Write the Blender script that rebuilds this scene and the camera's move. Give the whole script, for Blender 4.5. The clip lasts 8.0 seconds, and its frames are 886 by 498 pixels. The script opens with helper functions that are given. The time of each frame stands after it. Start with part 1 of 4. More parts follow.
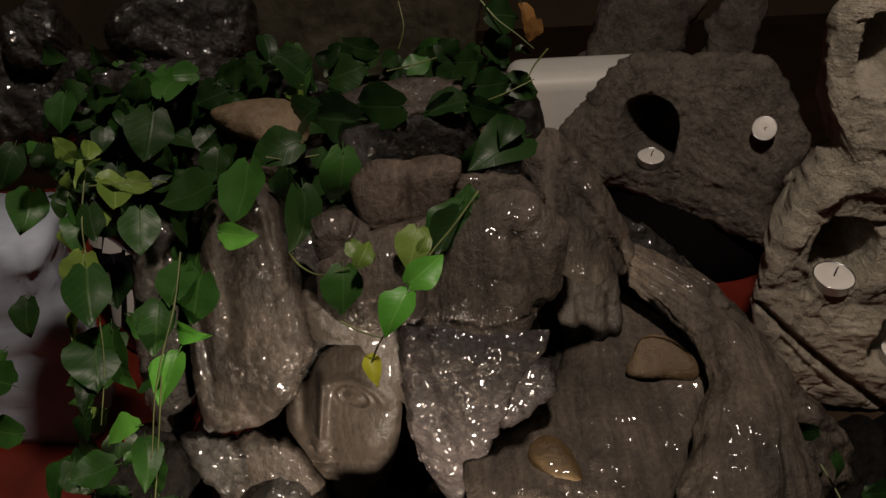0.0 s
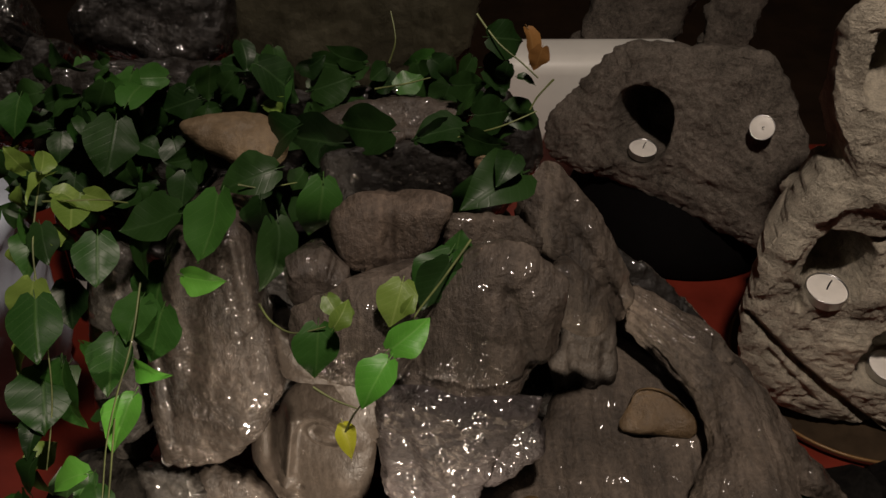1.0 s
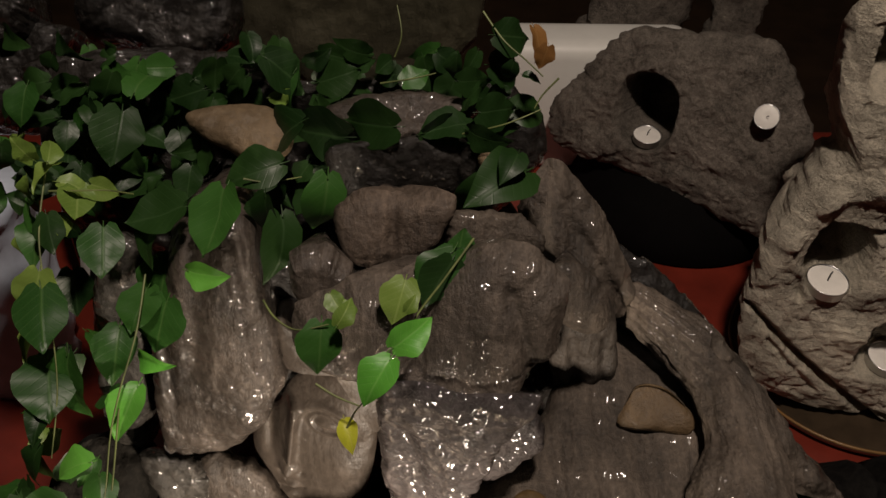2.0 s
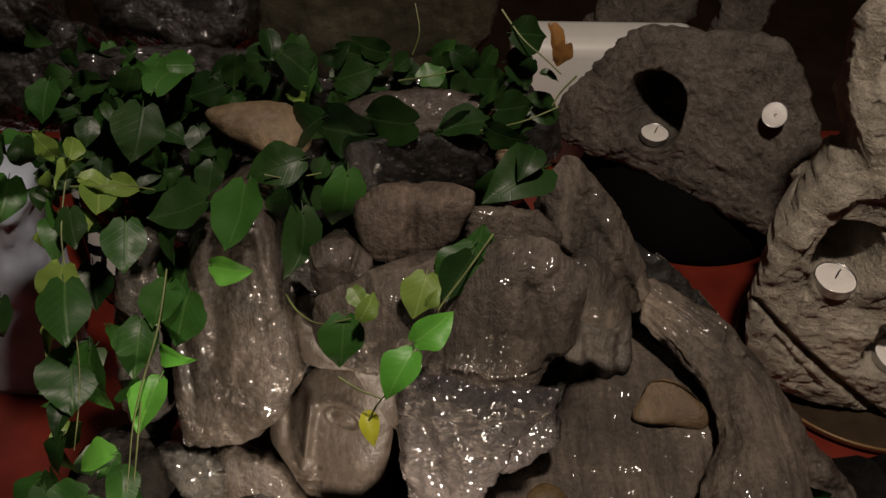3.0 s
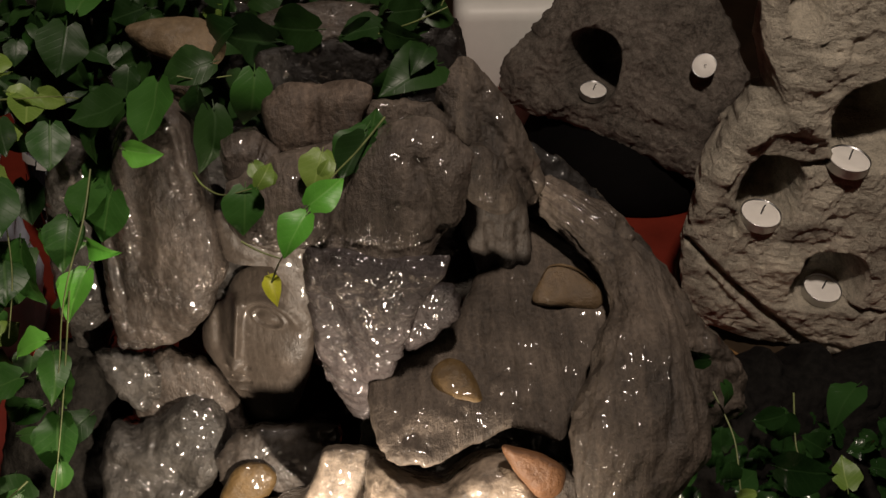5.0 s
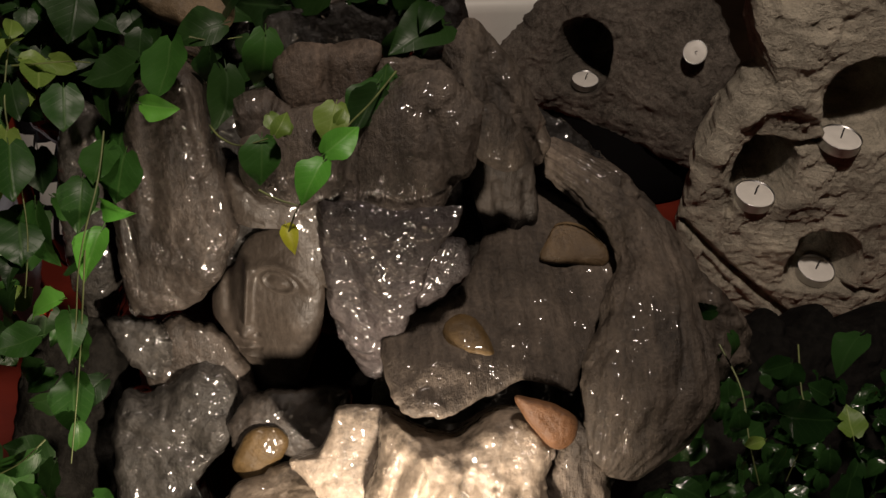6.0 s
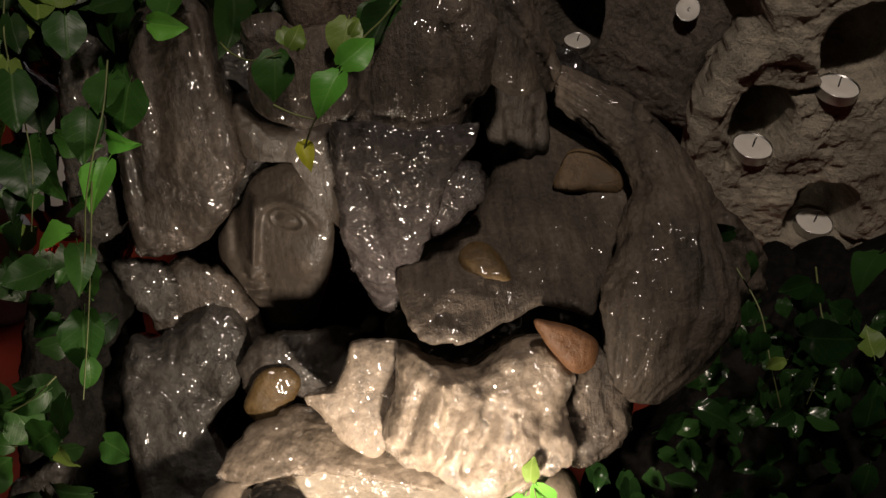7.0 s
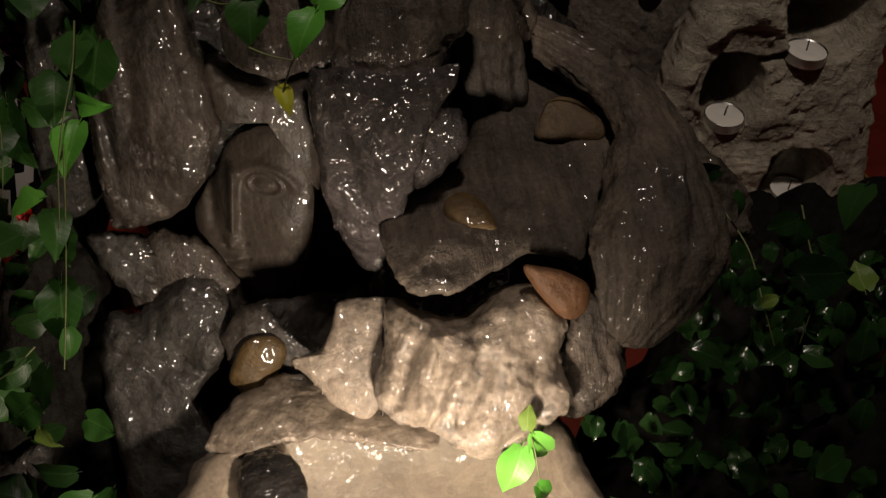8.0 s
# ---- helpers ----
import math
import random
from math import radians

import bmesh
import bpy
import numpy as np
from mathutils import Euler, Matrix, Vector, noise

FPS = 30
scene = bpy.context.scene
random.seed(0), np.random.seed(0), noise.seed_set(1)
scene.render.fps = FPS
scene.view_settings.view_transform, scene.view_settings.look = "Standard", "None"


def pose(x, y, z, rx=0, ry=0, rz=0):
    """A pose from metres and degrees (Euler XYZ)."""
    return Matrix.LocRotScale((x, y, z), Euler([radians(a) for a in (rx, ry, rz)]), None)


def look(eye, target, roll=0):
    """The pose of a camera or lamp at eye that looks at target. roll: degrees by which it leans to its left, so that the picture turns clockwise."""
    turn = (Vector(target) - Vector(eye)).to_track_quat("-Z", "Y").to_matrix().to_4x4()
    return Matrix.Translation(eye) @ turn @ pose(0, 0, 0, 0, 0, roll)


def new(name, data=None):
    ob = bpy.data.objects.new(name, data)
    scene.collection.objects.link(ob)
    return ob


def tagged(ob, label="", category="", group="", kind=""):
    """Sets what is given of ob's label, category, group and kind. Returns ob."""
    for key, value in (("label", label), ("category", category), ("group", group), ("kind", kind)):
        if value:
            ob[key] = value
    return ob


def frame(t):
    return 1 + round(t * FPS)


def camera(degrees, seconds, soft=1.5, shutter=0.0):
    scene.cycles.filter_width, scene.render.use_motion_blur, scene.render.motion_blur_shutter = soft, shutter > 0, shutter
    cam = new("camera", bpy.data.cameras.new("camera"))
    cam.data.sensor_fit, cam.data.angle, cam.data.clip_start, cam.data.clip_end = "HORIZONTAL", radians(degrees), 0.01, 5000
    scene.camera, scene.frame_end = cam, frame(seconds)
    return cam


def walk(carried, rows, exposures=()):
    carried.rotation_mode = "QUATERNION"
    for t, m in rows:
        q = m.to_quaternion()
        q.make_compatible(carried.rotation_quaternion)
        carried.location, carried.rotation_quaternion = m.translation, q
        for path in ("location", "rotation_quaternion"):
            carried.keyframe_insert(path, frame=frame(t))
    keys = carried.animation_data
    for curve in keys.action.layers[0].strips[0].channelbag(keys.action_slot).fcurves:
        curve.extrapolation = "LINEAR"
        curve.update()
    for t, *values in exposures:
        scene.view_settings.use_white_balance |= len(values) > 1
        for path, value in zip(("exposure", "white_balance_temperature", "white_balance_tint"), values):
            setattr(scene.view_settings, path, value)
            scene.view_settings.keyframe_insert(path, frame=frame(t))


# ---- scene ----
cam = camera(47.1, 8.0)
PATH = [
    (0, (0.004, -0.013, 1.535), (0.026, 1.573, 0.316), -2.5),
    (0.5, (0.005, 0.019, 1.534), (0.042, 1.582, 0.287), -0.5),
    (1, (0.002, 0.04, 1.540), (0.065, 1.568, 0.251), 1.0),
    (1.5, (0.004, 0.043, 1.545), (0.068, 1.548, 0.229), 1.6),
    (3, (-0.005, 0.039, 1.550), (0.049, 1.535, 0.223), 1.8),
    (3.5, (0.008, 0.03, 1.546), (0.076, 1.525, 0.219), 1.7),
    (4, (0.016, 0.015, 1.545), (0.092, 1.509, 0.218), 1.1),
    (4.5, (0.024, -0.004, 1.537), (0.11, 1.493, 0.214), 1.0),
    (4.7, (0.026, -0.011, 1.539), (0.118, 1.482, 0.212), 1.2),
    (5.8, (0.02, -0.04, 1.528), (0.139, 1.463, 0.214), 0.3),
    (6, (0.014, -0.042, 1.524), (0.139, 1.464, 0.214), 0.8),
    (6.5, (0.003, -0.046, 1.512), (0.146, 1.458, 0.201), 0.7),
    (7, (-0.001, -0.054, 1.497), (0.155, 1.437, 0.172), 0.3),
    (7.5, (-0.007, -0.059, 1.487), (0.165, 1.423, 0.156), -0.2),
    (8, (-0.009, -0.064, 1.472), (0.206, 1.432, 0.161), -0.9),
]
walk(cam, [(t, look(eye, target, roll)) for t, eye, target, roll in PATH],
     [(0, -0.46), (0.8, -0.2), (4.5, -0.06), (6.0, -0.38), (7.0, -0.92), (8.0, -1.4)])

# ---- world, light, exposure ----
world = bpy.data.worlds.new("world")
scene.world = world
world.use_nodes = True
world.node_tree.nodes["Background"].inputs[0].default_value = (1.0, 0.86, 0.7, 1)
world.node_tree.nodes["Background"].inputs[1].default_value = 0.0008


def lamp(name, kind, at, target, energy, color, size=0.1, spot=60, blend=0.4):
    data = bpy.data.lights.new(name, kind)
    data.energy, data.color = energy, color
    if kind == "AREA":
        data.shape, data.size = "DISK", size
    else:
        data.shadow_soft_size = size
    if kind == "SPOT":
        data.spot_size, data.spot_blend = radians(spot), blend
    ob = new(name, data)
    ob.matrix_world = look(at, target)
    return ob


# the room's ceiling lamp, and the small lamp in the fountain's basin
lamp("ceiling_lamp_light", "AREA", (0.12, 0.08, 2.38), (0.2, 0.6, 0.9), 14.3, (1.0, 0.835, 0.71), 0.09)
lamp("basin_lamp_light", "SPOT", (0.008, 0.112, 1.15), (-0.005, 0.27, 1.085), 6.6, (1.0, 0.83, 0.66), 0.008, 126, 0.8)

# ---- materials ----


def nodes_of(name):
    m = bpy.data.materials.new(name)
    m.use_nodes = True
    t = m.node_tree
    return m, t.nodes, t.links, t.nodes["Principled BSDF"]


def ramp(n, stops):
    r = n.new("ShaderNodeValToRGB")
    e = r.color_ramp.elements
    while len(e) < len(stops):
        e.new(0.5)
    for k, (p, c) in enumerate(stops):
        e[k].position, e[k].color = p, (*c, 1)
    return r


def noise_node(n, l, coord, scale, detail=6, rough=0.6, stretch=None):
    t = n.new("ShaderNodeTexNoise")
    t.inputs["Scale"].default_value, t.inputs["Detail"].default_value = scale, detail
    t.inputs["Roughness"].default_value = rough
    if stretch:
        m = n.new("ShaderNodeMapping")
        m.inputs["Scale"].default_value = stretch
        l.new(coord, m.inputs[0])
        coord = m.outputs[0]
    l.new(coord, t.inputs["Vector"])
    return t


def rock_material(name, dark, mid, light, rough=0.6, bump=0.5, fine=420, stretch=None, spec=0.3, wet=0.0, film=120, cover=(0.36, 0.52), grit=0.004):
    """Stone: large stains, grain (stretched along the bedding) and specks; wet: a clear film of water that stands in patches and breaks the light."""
    m, n, l, b = nodes_of(name)
    co = n.new("ShaderNodeTexCoord").outputs["Object"]
    big = noise_node(n, l, co, 24, 6, 0.6)
    grain = noise_node(n, l, co, 130, 6, 0.72, stretch)
    speck = noise_node(n, l, co, fine, 4, 0.7)

    def blend(f, a, c):
        x = n.new("ShaderNodeMix")
        x.data_type = "FLOAT"
        x.inputs[0].default_value = f
        l.new(a, x.inputs[2])
        l.new(c, x.inputs[3])
        return x.outputs[0]

    tone = blend(0.25, blend(0.5, big.outputs[0], grain.outputs[0]), speck.outputs[0])
    r = ramp(n, [(0.38, dark), (0.5, mid), (0.62, light)])
    l.new(tone, r.inputs[0])
    l.new(r.outputs[0], b.inputs["Base Color"])
    rr = n.new("ShaderNodeMapRange")
    rr.inputs[1].default_value, rr.inputs[2].default_value = 0.35, 0.65
    rr.inputs[3].default_value, rr.inputs[4].default_value = rough - 0.1, rough + 0.1
    l.new(grain.outputs[0], rr.inputs[0])
    l.new(rr.outputs[0], b.inputs["Roughness"])
    b.inputs["Specular IOR Level"].default_value = spec
    bp = n.new("ShaderNodeBump")
    bp.inputs["Strength"].default_value, bp.inputs["Distance"].default_value = bump, grit
    l.new(blend(0.4, grain.outputs[0], speck.outputs[0]), bp.inputs["Height"])
    l.new(bp.outputs[0], b.inputs["Normal"])
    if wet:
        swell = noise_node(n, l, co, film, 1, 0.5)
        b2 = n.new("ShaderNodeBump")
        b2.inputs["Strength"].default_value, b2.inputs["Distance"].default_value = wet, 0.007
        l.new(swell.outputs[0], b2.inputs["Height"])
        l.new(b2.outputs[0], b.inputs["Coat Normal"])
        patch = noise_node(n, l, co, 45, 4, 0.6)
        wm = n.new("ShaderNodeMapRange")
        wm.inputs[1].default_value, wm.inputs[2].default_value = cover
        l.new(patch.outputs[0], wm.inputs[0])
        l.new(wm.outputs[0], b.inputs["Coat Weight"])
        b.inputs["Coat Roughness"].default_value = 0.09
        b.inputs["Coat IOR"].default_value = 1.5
    return m


def tint(r, g, b2, lo=0.32, hi=2.0):
    """Dark, middle and light of a stone from its middle colour."""
    return tuple(c * lo for c in (r, g, b2)), (r, g, b2), tuple(c * hi for c in (r, g, b2))


UPGRAIN, ALONG = (1.0, 0.35, 0.25), (0.3, 0.45, 1.1)
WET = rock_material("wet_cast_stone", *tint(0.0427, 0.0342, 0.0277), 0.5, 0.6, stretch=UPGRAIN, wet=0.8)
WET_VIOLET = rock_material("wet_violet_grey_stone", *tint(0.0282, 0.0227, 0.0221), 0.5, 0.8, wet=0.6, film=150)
# far darker than WET: the shade of recesses and gaps is in this colour
WET_DARK_SHADED = rock_material("dark_and_shaded_wet_stone", *tint(0.0096, 0.0081, 0.0069), 0.5, 0.6, wet=0.8)
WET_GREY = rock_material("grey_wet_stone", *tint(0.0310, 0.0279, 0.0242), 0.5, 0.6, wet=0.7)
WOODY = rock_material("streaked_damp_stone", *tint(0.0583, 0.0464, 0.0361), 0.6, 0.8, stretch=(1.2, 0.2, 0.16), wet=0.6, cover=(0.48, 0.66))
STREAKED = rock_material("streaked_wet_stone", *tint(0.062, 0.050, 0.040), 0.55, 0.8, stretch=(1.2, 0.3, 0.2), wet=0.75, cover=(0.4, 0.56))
DRAPE = rock_material("dark_damp_stone", *tint(0.030, 0.025, 0.021), 0.5, 0.6, stretch=(1.2, 0.2, 0.16))
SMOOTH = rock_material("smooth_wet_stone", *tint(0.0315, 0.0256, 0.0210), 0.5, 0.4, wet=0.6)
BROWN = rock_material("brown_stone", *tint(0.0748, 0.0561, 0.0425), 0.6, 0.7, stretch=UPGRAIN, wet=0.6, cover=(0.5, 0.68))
SAND = rock_material("sandstone", *tint(0.10, 0.072, 0.042, 0.7, 1.4), 0.6, 0.4)
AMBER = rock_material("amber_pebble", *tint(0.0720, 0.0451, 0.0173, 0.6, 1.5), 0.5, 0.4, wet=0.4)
TAN = rock_material("tan_pebble", *tint(0.0720, 0.0480, 0.0252, 0.7, 1.35), 0.5, 0.5)
RUST = rock_material("rust_brown_pebble", *tint(0.1040, 0.0496, 0.0224, 0.7, 1.35), 0.5, 0.5)
SLATE = rock_material("olive_slate", *tint(0.04, 0.036, 0.022, 0.65, 1.35), 0.6, 0.3, stretch=UPGRAIN)
DRY = rock_material("dry_weathered_stone", *tint(0.5175, 0.4671, 0.3737, 0.42, 1.5), 0.9, 1.0, 480, ALONG, 0.2, grit=0.009)
DRY_DARK = rock_material("dry_rough_stone", *tint(0.1888, 0.1639, 0.1372, 0.35, 1.7), 0.9, 1.0, 480, None, 0.2, grit=0.009)
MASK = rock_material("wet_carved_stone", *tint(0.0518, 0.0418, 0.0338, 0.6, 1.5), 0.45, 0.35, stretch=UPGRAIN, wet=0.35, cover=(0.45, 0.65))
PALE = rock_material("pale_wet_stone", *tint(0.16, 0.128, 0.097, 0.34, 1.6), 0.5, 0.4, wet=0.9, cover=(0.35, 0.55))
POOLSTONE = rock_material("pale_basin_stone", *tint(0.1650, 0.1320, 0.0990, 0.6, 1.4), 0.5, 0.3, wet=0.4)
# near black, with the shade between the stones put into the colour
CORE = rock_material("shaded_core_stone", *tint(0.010, 0.009, 0.0075), 0.8, 0.6, spec=0.1)


def plain(name, color, rough=0.5, vary=0.12, scale=60, bump=0.05, metal=0.0, spec=0.5):
    m, n, l, b = nodes_of(name)
    co = n.new("ShaderNodeTexCoord").outputs["Object"]
    t = noise_node(n, l, co, scale, 5, 0.6)
    lo = tuple(c * (1 - vary) for c in color)
    hi = tuple(min(1.0, c * (1 + vary)) for c in color)
    r = ramp(n, [(0.35, lo), (0.65, hi)])
    l.new(t.outputs[0], r.inputs[0])
    l.new(r.outputs[0], b.inputs["Base Color"])
    b.inputs["Roughness"].default_value, b.inputs["Metallic"].default_value = rough, metal
    b.inputs["Specular IOR Level"].default_value = spec
    bp = n.new("ShaderNodeBump")
    bp.inputs["Strength"].default_value, bp.inputs["Distance"].default_value = bump, 0.002
    l.new(t.outputs[0], bp.inputs["Height"])
    l.new(bp.outputs[0], b.inputs["Normal"])
    return m


def leaf_material(name, dark, light, vein, rough=0.42):
    m, n, l, b = nodes_of(name)
    co = n.new("ShaderNodeTexCoord").outputs["Object"]
    info = n.new("ShaderNodeObjectInfo")
    t = noise_node(n, l, co, 90, 4, 0.6)
    add = n.new("ShaderNodeMath")
    add.operation = "MULTIPLY_ADD"
    add.inputs[1].default_value = 0.6
    l.new(info.outputs["Random"], add.inputs[0])
    sub = n.new("ShaderNodeMath")
    sub.operation = "SUBTRACT"
    sub.inputs[1].default_value = 0.3
    l.new(t.outputs[0], sub.inputs[0])
    l.new(sub.outputs[0], add.inputs[2])
    r = ramp(n, [(0.05, dark), (0.75, light)])
    l.new(add.outputs[0], r.inputs[0])
    # side veins fan out from the midrib
    sep = n.new("ShaderNodeSeparateXYZ")
    l.new(co, sep.inputs[0])
    ab = n.new("ShaderNodeMath")
    ab.operation = "ABSOLUTE"
    l.new(sep.outputs[0], ab.inputs[0])
    k = n.new("ShaderNodeMath")
    k.operation = "MULTIPLY_ADD"
    k.inputs[1].default_value = -0.8
    l.new(ab.outputs[0], k.inputs[0])
    l.new(sep.outputs[1], k.inputs[2])
    sn = n.new("ShaderNodeMath")
    sn.operation = "MULTIPLY"
    sn.inputs[1].default_value = 42
    l.new(k.outputs[0], sn.inputs[0])
    s2 = n.new("ShaderNodeMath")
    s2.operation = "SINE"
    l.new(sn.outputs[0], s2.inputs[0])
    vr = n.new("ShaderNodeMapRange")
    vr.inputs[1].default_value, vr.inputs[2].default_value = 0.86, 1.0
    vr.inputs[3].default_value, vr.inputs[4].default_value = 0.0, 0.12
    l.new(s2.outputs[0], vr.inputs[0])
    mr = n.new("ShaderNodeMapRange")
    mr.inputs[1].default_value, mr.inputs[2].default_value = 0.035, 0.0
    mr.inputs[3].default_value, mr.inputs[4].default_value = 0.0, 0.4
    l.new(ab.outputs[0], mr.inputs[0])
    mx = n.new("ShaderNodeMath")
    mx.operation = "MAXIMUM"
    l.new(vr.outputs[0], mx.inputs[0])
    l.new(mr.outputs[0], mx.inputs[1])
    c = n.new("ShaderNodeMix")
    c.data_type = "RGBA"
    l.new(mx.outputs[0], c.inputs[0])
    l.new(r.outputs[0], c.inputs[6])
    c.inputs[7].default_value = (*vein, 1)
    l.new(c.outputs[2], b.inputs["Base Color"])
    b.inputs["Roughness"].default_value = rough
    b.inputs["Specular IOR Level"].default_value = 0.3
    bp = n.new("ShaderNodeBump")
    bp.inputs["Strength"].default_value, bp.inputs["Distance"].default_value = 0.12, 0.03
    bp.invert = True
    l.new(mx.outputs[0], bp.inputs["Height"])
    l.new(bp.outputs[0], b.inputs["Normal"])
    tr = n.new("ShaderNodeBsdfTranslucent")
    l.new(c.outputs[2], tr.inputs[0])
    sh = n.new("ShaderNodeMixShader")
    sh.inputs[0].default_value = 0.22
    l.new(b.outputs[0], sh.inputs[1])
    l.new(tr.outputs[0], sh.inputs[2])
    l.new(sh.outputs[0], n["Material Output"].inputs[0])
    return m


LEAVES = {
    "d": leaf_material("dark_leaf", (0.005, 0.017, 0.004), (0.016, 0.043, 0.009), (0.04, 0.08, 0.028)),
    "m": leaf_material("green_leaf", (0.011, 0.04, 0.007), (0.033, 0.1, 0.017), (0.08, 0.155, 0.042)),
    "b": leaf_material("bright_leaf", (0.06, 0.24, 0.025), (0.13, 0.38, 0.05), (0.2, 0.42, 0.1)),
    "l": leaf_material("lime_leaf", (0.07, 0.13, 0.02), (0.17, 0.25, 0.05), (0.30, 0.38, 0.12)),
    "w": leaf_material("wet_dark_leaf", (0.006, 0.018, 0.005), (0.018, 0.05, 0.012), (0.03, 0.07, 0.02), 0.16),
    "n": leaf_material("dry_brown_leaf", (0.08, 0.035, 0.012), (0.2, 0.10, 0.03), (0.22, 0.13, 0.05)),
    "y": leaf_material("yellow_leaf", (0.30, 0.32, 0.02), (0.45, 0.46, 0.04), (0.45, 0.42, 0.1)),
}
STEM = plain("stem", (0.10, 0.12, 0.04), 0.5, 0.4, 90)
WAX = plain("candle_wax", (0.85, 0.82, 0.76), 0.45, 0.04, 90)
TIN = plain("tealight_tin", (0.8, 0.8, 0.8), 0.3, 0.05, 60, 0.05, 1.0)
BLACK = plain("charred_wick", (0.01, 0.01, 0.01), 0.8)
RED = plain("red_tabletop", (0.17, 0.022, 0.012), 0.42, 0.25, 14, 0.06)
TRAY = plain("varnished_wood", (0.05, 0.034, 0.02), 0.5, 0.35, 30, 0.1)
GILT = plain("gilt_edge", (0.22, 0.12, 0.04), 0.35, 0.1, 40)
WHITE = plain("white_plastic", (0.80, 0.79, 0.74), 0.45, 0.04, 20)
PAPER = plain("pale_blue_paper", (0.50, 0.56, 0.66), 0.6, 0.1, 40, 0.3)
GLAZE = plain("black_glaze", (0.008, 0.008, 0.01), 0.08)
WALLPAINT = plain("wall_paint", (0.16, 0.12, 0.075), 0.8, 0.12, 6, 0.1)
CEILPAINT = plain("ceiling_paint", (0.3, 0.27, 0.22), 0.8, 0.05, 6)
FLOORWOOD = plain("dark_floor", (0.06, 0.035, 0.02), 0.5, 0.3, 8)
SOIL = plain("dark_soil", (0.02, 0.015, 0.01), 0.9, 0.4, 200, 0.6)
PETAL = plain("red_petal", (0.4, 0.014, 0.01), 0.4, 0.15, 200)
# black of legs and pot, and of the block that stands for shadow
BLACKWOOD_SHADE = plain("black_wood_and_shade", (0.003, 0.0025, 0.0025), 0.8, spec=0.06)
# soil made near black, so that the colour carries the plant's shade
BED_SHADE = plain("shade_black_soil", (0.004, 0.0035, 0.003), 0.9, 0.5, 200, 0.6, spec=0.1)

m, n, l, b = nodes_of("water")
b.inputs["Base Color"].default_value = (0.9, 0.92, 0.88, 1)
b.inputs["Roughness"].default_value, b.inputs["IOR"].default_value = 0.02, 1.33
b.inputs["Transmission Weight"].default_value = 1.0
co = n.new("ShaderNodeTexCoord").outputs["Object"]
t = noise_node(n, l, co, 75, 3, 0.5)
bp = n.new("ShaderNodeBump")
bp.inputs["Strength"].default_value, bp.inputs["Distance"].default_value = 0.6, 0.006
l.new(t.outputs[0], bp.inputs["Height"])
l.new(bp.outputs[0], b.inputs["Normal"])
WATER = m
m, n, l, b = nodes_of("water_bead")
b.inputs["Roughness"].default_value, b.inputs["IOR"].default_value = 0.1, 1.45
b.inputs["Transmission Weight"].default_value = 1.0
BEAD = m

# ---- building helpers ----
TABLE = 0.75
LEAN = radians(44)
# the fountain's front leans back: u to the right, v up along it, w out of it; millimetres
FRONT = Matrix.Translation((0, 0.30, 1.21)) @ Matrix(
    ((1, 0, 0, 0), (0, math.sin(LEAN), -math.cos(LEAN), 0), (0, math.cos(LEAN), math.sin(LEAN), 0), (0, 0, 0, 1)))
# x to the right, z up, out of a wall that faces the camera; millimetres
UPRIGHT = Matrix(((1, 0, 0, 0), (0, 0, -1, 0), (0, 1, 0, 0), (0, 0, 0, 1)))


def on_front(u, v, w):
    return FRONT @ Vector((u / 1000, v / 1000, w / 1000))


TUCKED = ((0.92, 0.12), (0.74, 0.35), (0.5, 0.7), (0.3, 1.0))
FLARED = ((0.985, 0.12), (0.92, 0.3), (0.78, 0.6), (0.6, 1.0))


def thing(name, at, label, category, group="", kind=""):
    ob = new(name)
    ob.location = at
    ob.empty_display_size = 0.02
    return tagged(ob, label, category, group, kind)


def part(name, bm, material, parent=None, label="", smooth=True):
    """Links a bmesh, given in world coordinates, as one mesh object."""
    me = bpy.data.meshes.new(name)
    bm.to_mesh(me)
    bm.free()
    for p in me.polygons:
        p.use_smooth = smooth
    me.materials.append(material)
    ob = new(name, me)
    if parent is not None:
        ob.parent = parent
        up = parent
        at = Vector((0, 0, 0))
        while up is not None:
            at = at + Vector(up.location)
            up = up.parent
        ob.matrix_parent_inverse = Matrix.Translation(-at)
    if label:
        ob["label"] = label
    return ob


def smooth_loop(pts, count):
    """A closed, rounded loop through the corners."""
    out, k = [], len(pts)
    for i in range(count):
        s = i / count * k
        a = int(s)
        f = s - a
        p0, p1, p2, p3 = (Vector(pts[(a + j) % k]) for j in (-1, 0, 1, 2))
        out.append(0.5 * (2 * p1 + (p2 - p0) * f + (2 * p0 - 5 * p1 + 4 * p2 - p3) * f * f + (3 * p1 - p0 - 3 * p2 + p3) * f ** 3))
    return out


